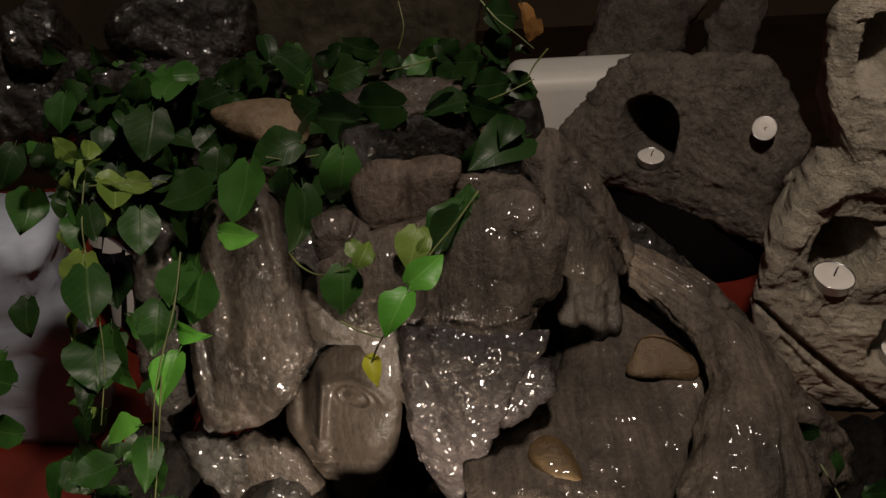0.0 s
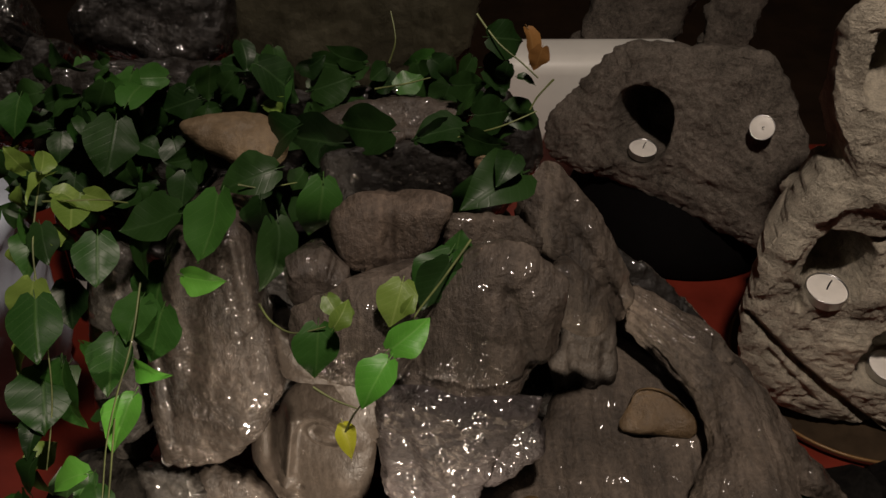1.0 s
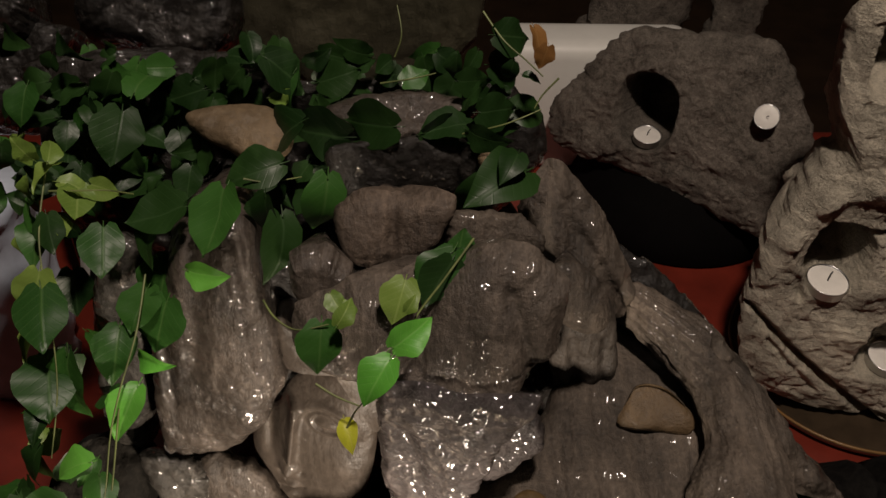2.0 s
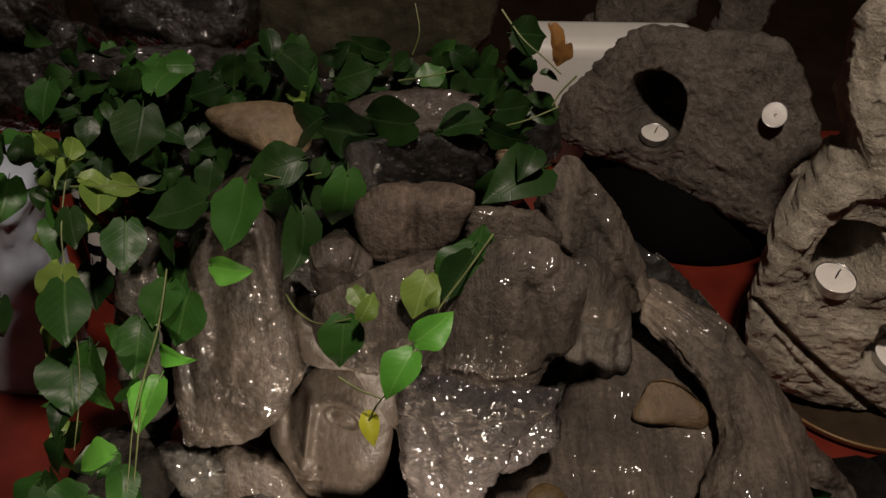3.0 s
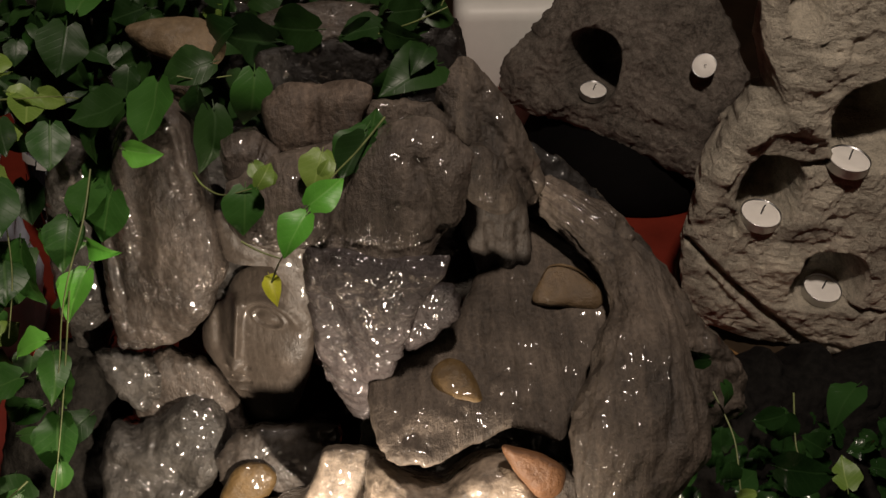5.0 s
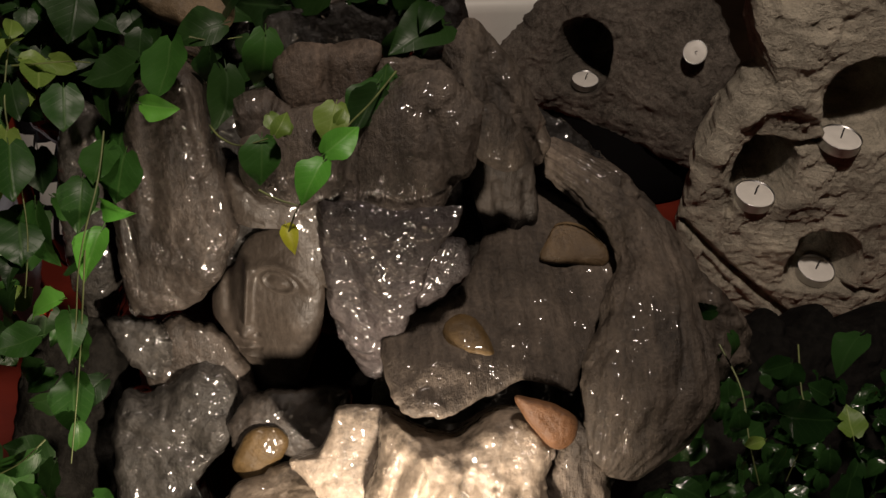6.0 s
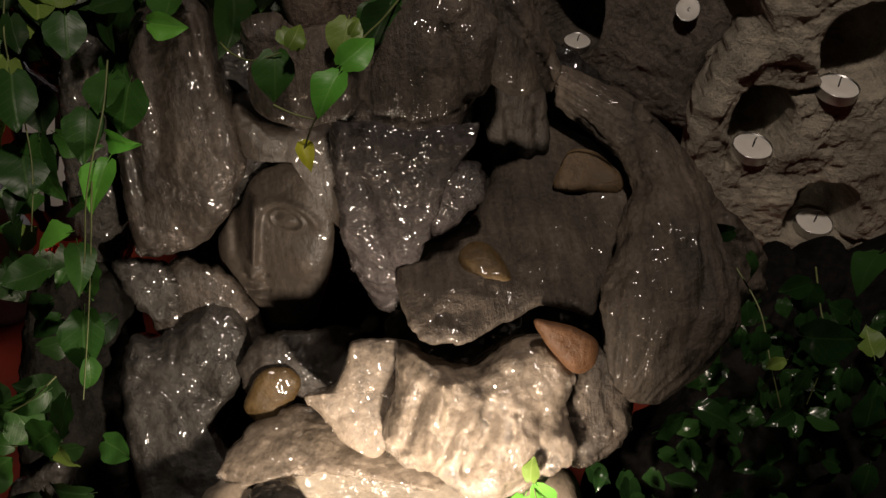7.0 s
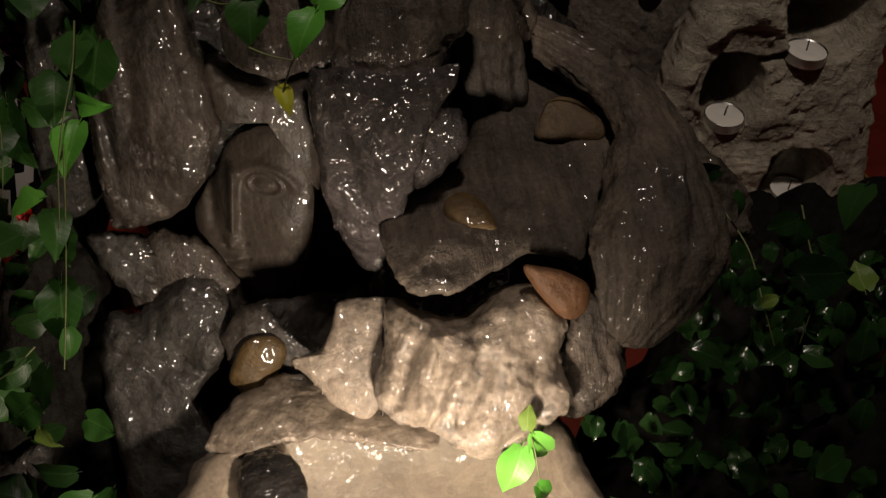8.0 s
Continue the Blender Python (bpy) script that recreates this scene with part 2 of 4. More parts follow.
def rough_rock(p, seed, amp, grain):
    """Uneven rock relief at p (metres), in metres: swells, chipped facets and a fine grain."""
    q = Vector(p) * 28 + Vector((seed * 7.3, seed * 3.1, seed * 1.7))
    a = noise.fractal(q, 1.0, 2.1, 4) * amp
    a += (0.45 - noise.voronoi(q * 2.3)[0][0]) * amp * 0.5 + (0.5 - noise.voronoi(q * 1.1)[0][0]) * amp * 0.9
    a -= (0.5 - min(0.5, abs(noise.noise(q * 1.6)) * 2.2)) * amp * 0.7
    g = noise.fractal(Vector((p[0] * 150 + seed, p[1] * 45, p[2] * 45)), 1.0, 2.0, 2) * grain * 0.55
    g += (0.4 - noise.voronoi(q * 6)[0][0]) * grain * 0.8 + noise.fractal(q * 3.3, 0.9, 2.1, 3) * amp * 0.3
    return a + g


def stone(name, at, outline, material, parent, su=0.0, sv=0.0, bulge=12, depth=35, amp=2.5, grain=0.8, seed=1,
          dents=(), grooves=(), edge=7, around=160, rings=52, base=None, label="", jag=2.2, pits=0.0, pockets=(), lids=(),
          sides=((1.015, 0.12), (1.01, 0.3), (0.97, 0.6), (0.85, 1.0))):
    """A stone with a rounded outline (mm), domed towards w and closed behind. dents: (u, v, ru, rv, height) on its face; pockets: hollows with flat floors."""
    base = FRONT if base is None else base
    loop = smooth_loop([Vector((x, y)) for x, y in outline], around)
    for k, q in enumerate(loop):
        w1 = noise.fractal(Vector((q.x * 0.09 + seed * 5.1, q.y * 0.09, seed * 2.3)), 0.7, 2.0, 4)
        loop[k] = q + q.normalized() * w1 * jag
    bm = bmesh.new()
    rows = []

    def put(x, y, w, scale):
        p = Vector(((at[0] + x) / 1000, (at[1] + y) / 1000, (at[2] + w) / 1000))
        d = rough_rock(p, seed, amp, grain) / 1000
        if pits:
            f = noise.fractal(p * 90 + Vector((seed, 0, 0)), 0.8, 2.0, 3)
            d += (f * 0.55 - max(0.0, 0.42 - noise.voronoi(p * 75)[0][0]) * 2.6 * max(0.0, noise.noise(p * 24) + 0.35)) * pits / 1000
        p.z += d * scale
        p.x += 0.5 * d * scale
        return bm.verts.new(base @ p)

    centre = sum(loop, Vector((0, 0))) / around
    for k in range(rings):
        r = math.sin((k + 0.35) / (rings - 0.65) * math.pi / 2)
        row = []
        for q in loop:
            x, y = centre + (q - centre) * r
            w = su * x + sv * y + bulge * (max(0.0, 1 - r ** edge)) ** 0.7
            for du, dv, ru, rv, h in dents:
                e = ((x - du) / ru) ** 2 + ((y - dv) / rv) ** 2
                if e < 6:
                    w += h * math.exp(-e ** 4 if abs(h) > 12 else -e)
            for du, dv, ru, rv, deep in pockets:
                e = abs((x - du) / ru) ** 2.6 + abs((y - dv) / rv) ** 2.6
                if e < 3:
                    w -= deep * math.exp(-e ** 5)
            for du, dv, ru, rv, h, whole in lids:
                e = math.hypot((x - du) / ru, (y - dv) / rv)
                if whole or y > dv:
                    w += h * math.exp(-((e - 1) / 0.17) ** 2) * (1 if whole else min(1.0, (y - dv) / (0.5 * rv)))
            for x1, y1, x2, y2, wide, h in grooves:
                f = max(0.0, min(1.0, ((x - x1) * (x2 - x1) + (y - y1) * (y2 - y1)) / ((x2 - x1) ** 2 + (y2 - y1) ** 2)))
                e = math.hypot(x - x1 - f * (x2 - x1), y - y1 - f * (y2 - y1)) / wide
                if e < 3:
                    w += h * math.exp(-e * e)
            row.append(put(x, y, w, 1.0))
        rows.append(row)
    for r, back in sides:
        rows.append([put(*(centre + (q - centre) * r), su * q.x + sv * q.y - depth * back, 1.0) for q in loop])
    for a, b2 in zip(rows, rows[1:]):
        for i in range(around):
            j = (i + 1) % around
            bm.faces.new((a[i], b2[i], b2[j], a[j]))
    bm.faces.new(list(rows[0]))
    bm.faces.new(list(reversed(rows[-1])))
    bmesh.ops.recalc_face_normals(bm, faces=bm.faces)
    return part(name, bm, material, parent, label)


def spline(pts, count):
    """Points along an open smooth line through pts (tuples of any length)."""
    out, k = [], len(pts) - 1
    for i in range(count):
        s = min(i / (count - 1) * k, k - 1e-6)
        a = int(s)
        f = s - a
        p0, p1, p2, p3 = (np.array(pts[min(max(a + j, 0), k)], float) for j in (-1, 0, 1, 2))
        out.append(0.5 * (2 * p1 + (p2 - p0) * f + (2 * p0 - 5 * p1 + 4 * p2 - p3) * f * f + (3 * p1 - p0 - 3 * p2 + p3) * f ** 3))
    return out


def limb(name, spine, material, parent, amp=2.0, grain=0.8, seed=1, count=70, around=40, flat=0.8, base=None, label="", ridge=0.0):
    """A bent, swelling limb of stone: spine rows are u, v, w, radius in mm."""
    base = FRONT if base is None else base
    rows = spline(spine, count)
    bm = bmesh.new()
    loops = []
    for i, (u, v, w, r) in enumerate(rows):
        a, c = rows[max(i - 1, 0)], rows[min(i + 1, count - 1)]
        d = Vector((c[0] - a[0], c[1] - a[1], c[2] - a[2])).normalized()
        side = d.cross(Vector((0, 0, 1)))
        side = side.normalized() if side.length > 1e-4 else Vector((1, 0, 0))
        out = side.cross(d)
        taper = math.sqrt(max(0.02, min(1.0, min(i, count - 1 - i) / 5.0)))
        loop = []
        for k in range(around):
            t = 2 * math.pi * k / around
            q = Vector((u, v, w)) + side * (r * taper * math.cos(t)) + out * (r * taper * flat * math.sin(t))
            n2 = (q - Vector((u, v, w))).normalized()
            q += n2 * rough_rock(q / 1000, seed, amp, grain)
            if ridge:
                q += n2 * ridge * noise.fractal(Vector((math.cos(t) * 5, math.sin(t) * 5, i * 0.045 + seed)), 0.9, 2.0, 3)
            loop.append(bm.verts.new(base @ (q / 1000)))
        loops.append(loop)
    for a, b2 in zip(loops, loops[1:]):
        for k in range(around):
            j = (k + 1) % around
            bm.faces.new((a[k], a[j], b2[j], b2[k]))
    bm.faces.new(loops[0])
    bm.faces.new(list(reversed(loops[-1])))
    bmesh.ops.recalc_face_normals(bm, faces=bm.faces)
    return part(name, bm, material, parent, label)


def lathe(name, profile, at, material, parent=None, around=48, label="", smooth=True, wobble=0.0):
    """A turned shape: profile rows are radius, height in metres, from the bottom to the top."""
    bm = bmesh.new()
    loops = []
    for r, z in profile:
        loops.append([bm.verts.new((at[0] + r * math.cos(a), at[1] + r * math.sin(a), at[2] + z))
                      for a in (2 * math.pi * k / around for k in range(around))])
    for a, b2 in zip(loops, loops[1:]):
        for k in range(around):
            j = (k + 1) % around
            bm.faces.new((a[k], a[j], b2[j], b2[k]))
    bm.faces.new(list(reversed(loops[0])))
    bm.faces.new(loops[-1])
    return part(name, bm, material, parent, label, smooth)



def box(name, lo, hi, material, parent=None, bevel=0.0, label=""):
    bm = bmesh.new()
    bmesh.ops.create_cube(bm, size=1)
    for v in bm.verts:
        v.co = Vector([lo[i] + (v.co[i] + 0.5) * (hi[i] - lo[i]) for i in range(3)])
    if bevel:
        bmesh.ops.bevel(bm, geom=list(bm.edges), offset=bevel, segments=4, profile=0.5, affect="EDGES")
    return part(name, bm, material, parent, label, bevel > 0)


# ---- the room ----
def setting(ob, label, category):
    return tagged(ob, label, category, "", "structure")


setting(box("floor", (-3.5, -3.5, -0.05), (3.5, 3.2, 0), FLOORWOOD), "dark wooden floor of a dim room", "floor")
setting(box("ceiling", (-3.5, -3.5, 2.45), (3.5, 3.2, 2.5), CEILPAINT), "pale painted ceiling above the room", "ceiling")
setting(box("wall_north", (-3.5, 3.2, 0), (3.5, 3.3, 2.45), WALLPAINT), "olive brown painted wall in dim light", "wall")
setting(box("wall_south", (-3.5, -3.6, 0), (3.5, -3.5, 2.45), WALLPAINT), "olive brown painted wall in dim light", "wall")
setting(box("wall_west", (-3.6, -3.6, 0), (-3.5, 3.3, 2.45), WALLPAINT), "olive brown painted wall in dim light", "wall")
setting(box("wall_east", (3.5, -3.6, 0), (3.6, 3.3, 2.45), WALLPAINT), "olive brown painted wall in dim light", "wall")

table = thing("table", (0.25, 0.85, 0), "large table with a dark red painted top", "table")
box("tabletop", (-0.75, 0.12, TABLE - 0.04), (1.35, 1.2, TABLE), RED, table, 0.008)
for x, y in ((-0.68, 0.2), (1.28, 0.2), (-0.68, 1.12), (1.28, 1.12)):
    box("leg", (x - 0.03, y - 0.03, 0), (x + 0.03, y + 0.03, TABLE - 0.04), BLACKWOOD_SHADE, table, 0.004)

# ---- the fountain ----
fountain = thing("table_fountain", (0, 0.45, TABLE), "tall tabletop fountain of wet grey-brown cast stone with running water", "fountain")
stone("upper_stone", (8, 1275, -314), [(-51, -15), (-36, -23), (-25, -19), (-7, -22), (4, -22), (15, -28), (24, -31), (35, -21), (43, -11), (51, 4), (50, 16), (44, 24), (33, 30), (23, 29), (12, 23), (-1, 17), (-24, 15), (-35, 9), (-49, 0)],
      STREAKED, fountain, 0.1, -0.35, edge=7, jag=2.2, bulge=15, depth=24, sides=TUCKED, amp=2.2, grain=0.7, seed=3, dents=((20, 0, 15, 16, 4), (-20, 4, 12, 12, 3), (-2, 14, 9, 12, -6), (-30, -8, 8, 10, -4), (8, -16, 8, 5, -3)), grooves=((2, 20, -6, -12, 4, -4), (30, 18, 38, -10, 3, -3), (-14, -22, 30, -24, 5, 4)), base=UPRIGHT, label="wet grey-brown stone with a jagged lip")
stone("brown_stone", (-6, 1282, -356), [(-25, 4), (-20, 11), (-10, 14), (6, 14), (18, 16), (24, 12), (20, 0), (12, -9), (6, -17), (-3, -16), (-13, -13), (-21, -8)],
      BROWN, fountain, 0.1, -0.45, edge=9, jag=1.6, bulge=8, depth=16, sides=TUCKED, amp=2, grain=0.6, seed=4, dents=((-4, -14, 6, 5, -3), (-14, 0, 9, 9, 3), (12, 6, 8, 10, 2)), grooves=((2, 20, -2, -16, 2.2, -2.2),), base=UPRIGHT, label="brown stone with a rusty upper edge")
stone("stone_knob", (-35, 1272, -339), [(-13, 3), (-10, 10), (0, 13), (7, 10), (13, 3), (11, -7), (1, -13), (-8, -10)],
      WET, fountain, 0, -0.3, bulge=10, depth=16, sides=TUCKED, amp=1.2, seed=5, base=UPRIGHT)
stone("side_stone", (-86, 1217, -352), [(-26, 7), (-30, -24), (-30, -48), (-28, -65), (-15, -66), (0, -62), (12, -54), (23, -35), (30, -19), (30, -3), (29, 11), (25, 27), (23, 43), (22, 61), (13, 67), (0, 63), (-15, 45)],
      WET, fountain, 0.0, -0.12, bulge=10, depth=50, amp=2.4, grain=0.8, seed=6, edge=8, jag=1.6, dents=((16, -24, 15, 26, 7), (-22, 0, 14, 60, -4), (28, 14, 6, 12, -4)), grooves=((2, 60, -10, -20, 5, -2), (16, 60, 22, 0, 3, -3), (-22, 50, -20, -30, 3, -3)), base=UPRIGHT, label="wet stone that runs down to a pointed lip")
stone("side_column", (-132, 35, -65), [(2, 53), (17, 47), (13, 9), (5, -31), (-9, -53), (-17, -38), (-17, -17), (-10, 21)],
      WET_GREY, fountain, 0, 0.9, bulge=12, depth=40, amp=1.5, seed=7, label="smooth grey stone column")
stone("hanging_stone", (19, 1203, -296), [(-28, 56), (-16, 58), (1, 54), (17, 57), (30, 60), (26, 47), (19, 30), (14, 14), (10, -5), (5, -27), (-1, -50), (-11, -60), (-19, -52), (-25, -30), (-29, -6), (-30, 19), (-30, 42)],
      WET_VIOLET, fountain, 0.12, 0.1, bulge=8, depth=30, sides=TUCKED, amp=3.0, grain=1.1, seed=8, edge=9, jag=1.8, dents=((4, 0, 14, 26, 3), (-16, 8, 6, 22, -2), (24, 20, 9, 9, -5)), grooves=((18, 26, 4, -34, 3, 3), (-18, 30, -8, -30, 3, -1.5)), base=UPRIGHT, label="wet shield-shaped hanging stone")
stone("stone_nub", (43, 2, 1), [(-5, 12), (5, 16), (13, 9), (11, 0), (0, -10), (-11, -16), (-13, -5)],
      WET_VIOLET, fountain, 0, 0.6, bulge=8, depth=20, amp=1.5, seed=9)
stone("face_hood", (-33, 1197, -351), [(-24, 36), (-9, 25), (12, 20), (24, 15), (21, -35), (18, -25), (12, -13), (7, -1), (0, 11), (-13, 14), (-22, 8), (-24, 15)],
      MASK, fountain, 0, -0.1, bulge=5, depth=18, amp=1.2, seed=10, edge=5, jag=1.0, base=UPRIGHT)
stone("ledge", (73, -7, -28), [(-59, -14), (-50, -10), (-35, -6), (-17, 6), (-1, 35), (20, 55), (39, 46), (54, 27), (59, 7), (49, -15), (35, -35), (27, -47), (15, -44), (2, -42), (-7, -45), (-19, -50), (-29, -54), (-40, -55), (-51, -51), (-57, -42)],
      WOODY, fountain, 0, -0.75, bulge=7, depth=24, amp=1.8, grain=0.7, seed=11, edge=7, jag=1.8, dents=((-30, -30, 14, 10, 4), (22, 14, 14, 26, -3)), grooves=((0, 30, -8, -40, 2.2, -1.6), (12, 40, 10, -30, 2.0, -1.8), (24, 36, 20, -20, 2.4, 1.6), (34, 30, 32, -20, 2.0, -1.6)), label="broad ledge with water running over it")
stone("stone_fold", (78, 1185, -357), [(-19, 68), (-7, 73), (9, 56), (15, 28), (18, -14), (19, -61), (10, -73), (0, -45), (-9, -3), (-17, 34)],
      DRAPE, fountain, 0, 0.15, bulge=6, depth=30, amp=2.0, grain=0.6, seed=12, edge=2.0, jag=1.0, grooves=((-6, 40, 8, -50, 3, -3), (8, 40, 14, -40, 2.4, -2)), base=UPRIGHT, label="dark drape of stone beside the niche")
stone("shoulder_stone", (74, 1256, -379), [(-27, 11), (-23, 27), (-11, 34), (4, 20), (15, 5), (23, -12), (27, -25), (19, -35), (6, -31), (-9, -24), (-20, -11)],
      WOODY, fountain, 0, -0.4, bulge=13, depth=26, sides=TUCKED, amp=3.0, grain=0.9, seed=13, edge=2.6, jag=1.6, grooves=((-18, 36, 22, -26, 3, -3), (-26, 12, 0, -20, 3, -3)), base=UPRIGHT, label="rounded stone shoulder")
stone("shoulder_block", (69, 1255, -344), [(-13, 11), (-6, 17), (5, 12), (14, 0), (14, -13), (4, -17), (-6, -11), (-12, -2)],
      WOODY, fountain, 0, -0.2, bulge=8, depth=20, sides=TUCKED, amp=2.2, grain=0.7, seed=48, edge=3, jag=1.2, base=UPRIGHT)
stone("outer_stone", (166, -7, -41), [(-31, 54), (-10, 31), (21, -7), (37, -23), (36, -46), (6, -54), (-21, -45), (-37, -3)],
      WOODY, fountain, 0, 0.2, bulge=14, depth=60, amp=4, grain=1.2, seed=14)
stone("lower_boulder", (-99, -101, -102), [(-29, 47), (-11, 49), (7, 59), (18, 68), (31, 58), (35, 40), (35, 25), (25, 14), (14, 1), (13, -18), (23, -31), (30, -54), (13, -68), (-21, -63), (-32, -20), (-35, 21)],
      WET_GREY, fountain, 0, 0.08, edge=7, jag=2.0, bulge=14, depth=60, amp=3, grain=0.6, seed=15, dents=((-14, 40, 9, 8, -3), (8, 22, 9, 8, -3), (-12, 8, 8, 9, -3), (10, 52, 8, 7, 3), (24, 24, 8, 8, 4)), grooves=((-34, 30, 30, 8, 4, -3),), label="pitted grey boulder")
stone("curled_stone", (-113, -30, -87), [(-17, 17), (-7, 18), (10, 14), (16, 3), (13, -9), (4, -17), (-6, -9), (-13, 3)],
      WET_GREY, fountain, 0, 0.4, bulge=9, depth=25, amp=1.5, seed=16, dents=((9, -10, 6, 6, -6),))
stone("dark_stone", (-86, -50, -105), [(-18, 35), (2, 34), (21, 17), (30, -9), (25, -35), (8, -25), (-15, -7), (-30, 3)],
      WET, fountain, 0, 0.5, bulge=8, depth=30, amp=2, seed=17)
stone("lit_slab", (-5, -88, -28), [(-4, 27), (9, 28), (25, 25), (28, 18), (24, 8), (19, -3), (14, -18), (3, -27), (-11, -19), (-19, -8), (-28, 3), (-16, 6), (-8, 17)],
      PALE, fountain, 0.1, 0.0, bulge=3, depth=34, amp=1.4, grain=0.5, seed=18, edge=6, jag=0.7, label="pale smooth slab lit by the basin lamp")
stone("lower_stone", (46, -99, -3), [(-33, 36), (-20, 31), (0, 25), (19, 36), (35, 35), (43, 18), (41, 1), (41, -18), (29, -25), (12, -35), (-4, -36), (-15, -27), (-24, -21), (-36, -15), (-42, -3), (-36, 17)],
      PALE, fountain, 0.1, -0.2, bulge=12, depth=45, amp=2.8, grain=1.0, seed=19, edge=6, jag=1.6, grooves=((-25.0, 15.3, -34.9, -8.3, 3.0, -5), (-9.3, 6.5, -21.0, -19.5, 2.0, -3), (5.4, 4.8, -8.8, -20.0, 4.5, -5), (16.5, 3.5, 8.0, -19.9, 1.6, -1.5), (28.8, 2.1, 22.6, -21.6, 3.4, -3), (-16.7, 17.3, -24.2, -11.4, 3, 4), (-1.3, 10.6, -13.8, -17.5, 4, 2)), label="folded stone under running water")
stone("lobe_tail", (102, -96, -9), [(2, 28), (16, 3), (13, -17), (-1, -27), (-12, -28), (-16, -6), (-10, 12)],
      WOODY, fountain, 0, 0.3, bulge=10, depth=40, amp=3, grain=1.4, seed=20)
stone("top_ledge", (-4, 143, -21), [(-34, 1), (-19, 8), (4, 11), (26, 7), (34, 2), (22, -7), (1, -11), (-19, -8)],
      WET, fountain, 0, -0.5, bulge=5, depth=14, amp=2.5, seed=21, label="flat wet stone below the leaves")
# recess under the top ledge, its shade painted in by the dark colour
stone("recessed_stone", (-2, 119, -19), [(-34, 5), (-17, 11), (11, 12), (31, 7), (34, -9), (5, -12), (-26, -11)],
      WET_DARK_SHADED, fountain, 0, 0.6, bulge=5, depth=25, amp=2, seed=22)
stone("small_stone", (35, 88, 11), [(-20, 6), (-11, 11), (12, 8), (20, -2), (15, -9), (-5, -11), (-20, -8)],
      WOODY, fountain, 0, 0.3, bulge=6, depth=20, amp=2, seed=23)
stone("back_slab", (-26, 252, -120), [(-76, -29), (-75, 23), (-53, 54), (23, 64), (68, 38), (76, 5), (63, -34), (53, -48), (6, -64), (-27, -64), (-55, -53)],
      SLATE, fountain, 0, 0.9, bulge=6, depth=22, amp=2, grain=0.4, seed=24, edge=6, label="smooth olive-grey upright slab")
stone("back_stone", (-130, 207, -102), [(-40, 8), (-19, 21), (36, 24), (40, -3), (32, -16), (4, -24), (-14, -14), (-37, -9)],
      WET_DARK_SHADED, fountain, 0, 0.3, bulge=14, depth=40, amp=4, seed=25, label="dark glistening stone")
stone("back_stone", (-167, 170, -91), [(-27, 6), (-1, 13), (21, 6), (27, -6), (19, -13), (-6, -12), (-22, -5)],
      WET_DARK_SHADED, fountain, 0, 0.3, bulge=10, depth=40, amp=4, seed=26, label="dark glistening stone")
# back of the niche, coloured dark for the shade in there
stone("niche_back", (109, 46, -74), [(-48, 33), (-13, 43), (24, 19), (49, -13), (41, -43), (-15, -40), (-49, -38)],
      WET_DARK_SHADED, fountain, 0, 0.4, bulge=6, depth=40, amp=3, seed=36)
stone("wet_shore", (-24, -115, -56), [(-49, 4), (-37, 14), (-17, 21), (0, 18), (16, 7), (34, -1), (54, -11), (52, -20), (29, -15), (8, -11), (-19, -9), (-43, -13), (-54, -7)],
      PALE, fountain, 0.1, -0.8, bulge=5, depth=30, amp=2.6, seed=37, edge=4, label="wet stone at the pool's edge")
# backing fills behind the gaps, coloured as if in shade
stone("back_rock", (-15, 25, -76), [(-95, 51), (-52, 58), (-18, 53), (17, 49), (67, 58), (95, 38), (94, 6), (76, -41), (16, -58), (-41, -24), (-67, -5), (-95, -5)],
      WET_DARK_SHADED, fountain, 0, 0.95, bulge=6, depth=50, amp=6, grain=1.0, seed=38, around=180, rings=60)
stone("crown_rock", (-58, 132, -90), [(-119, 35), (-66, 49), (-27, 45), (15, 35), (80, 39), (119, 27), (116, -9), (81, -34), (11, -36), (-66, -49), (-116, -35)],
      WET_DARK_SHADED, fountain, 0, 0.6, bulge=8, depth=50, amp=6, grain=1.0, seed=39, around=180, rings=60)
# ground under the side plant, shade painted in as near-black soil
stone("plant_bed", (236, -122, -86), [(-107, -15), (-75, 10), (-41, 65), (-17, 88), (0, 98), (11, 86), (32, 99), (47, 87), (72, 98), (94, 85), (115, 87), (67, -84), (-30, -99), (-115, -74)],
      BED_SHADE, fountain, 0, -0.2, bulge=10, depth=60, amp=6, grain=1.0, seed=40)
# fills below and beside the ledges, also coloured dark as shade
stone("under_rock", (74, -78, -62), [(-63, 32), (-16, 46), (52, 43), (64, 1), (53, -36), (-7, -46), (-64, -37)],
      WET_DARK_SHADED, fountain, 0, 0, bulge=6, depth=40, amp=4, seed=42)
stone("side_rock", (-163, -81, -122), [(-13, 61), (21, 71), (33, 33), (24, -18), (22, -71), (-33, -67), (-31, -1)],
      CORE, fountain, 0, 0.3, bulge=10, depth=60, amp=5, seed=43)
stone("recess_stone", (-37, -74, -84), [(-28, 10), (-17, 18), (3, 19), (30, 18), (29, -5), (16, -18), (2, -18), (-9, -12), (-27, -13), (-31, -1)],
      SMOOTH, fountain, 0, 0.1, bulge=5, depth=40, amp=2, grain=0.5, seed=44, edge=5)
stone("back_stone", (-223, 192, -139), [(-33, 21), (-2, 35), (21, 21), (39, 15), (34, -3), (17, -26), (-9, -35), (-39, -26)],
      WET_DARK_SHADED, fountain, 0, 0.3, bulge=14, depth=60, amp=5, seed=34, label="dark glistening stone")
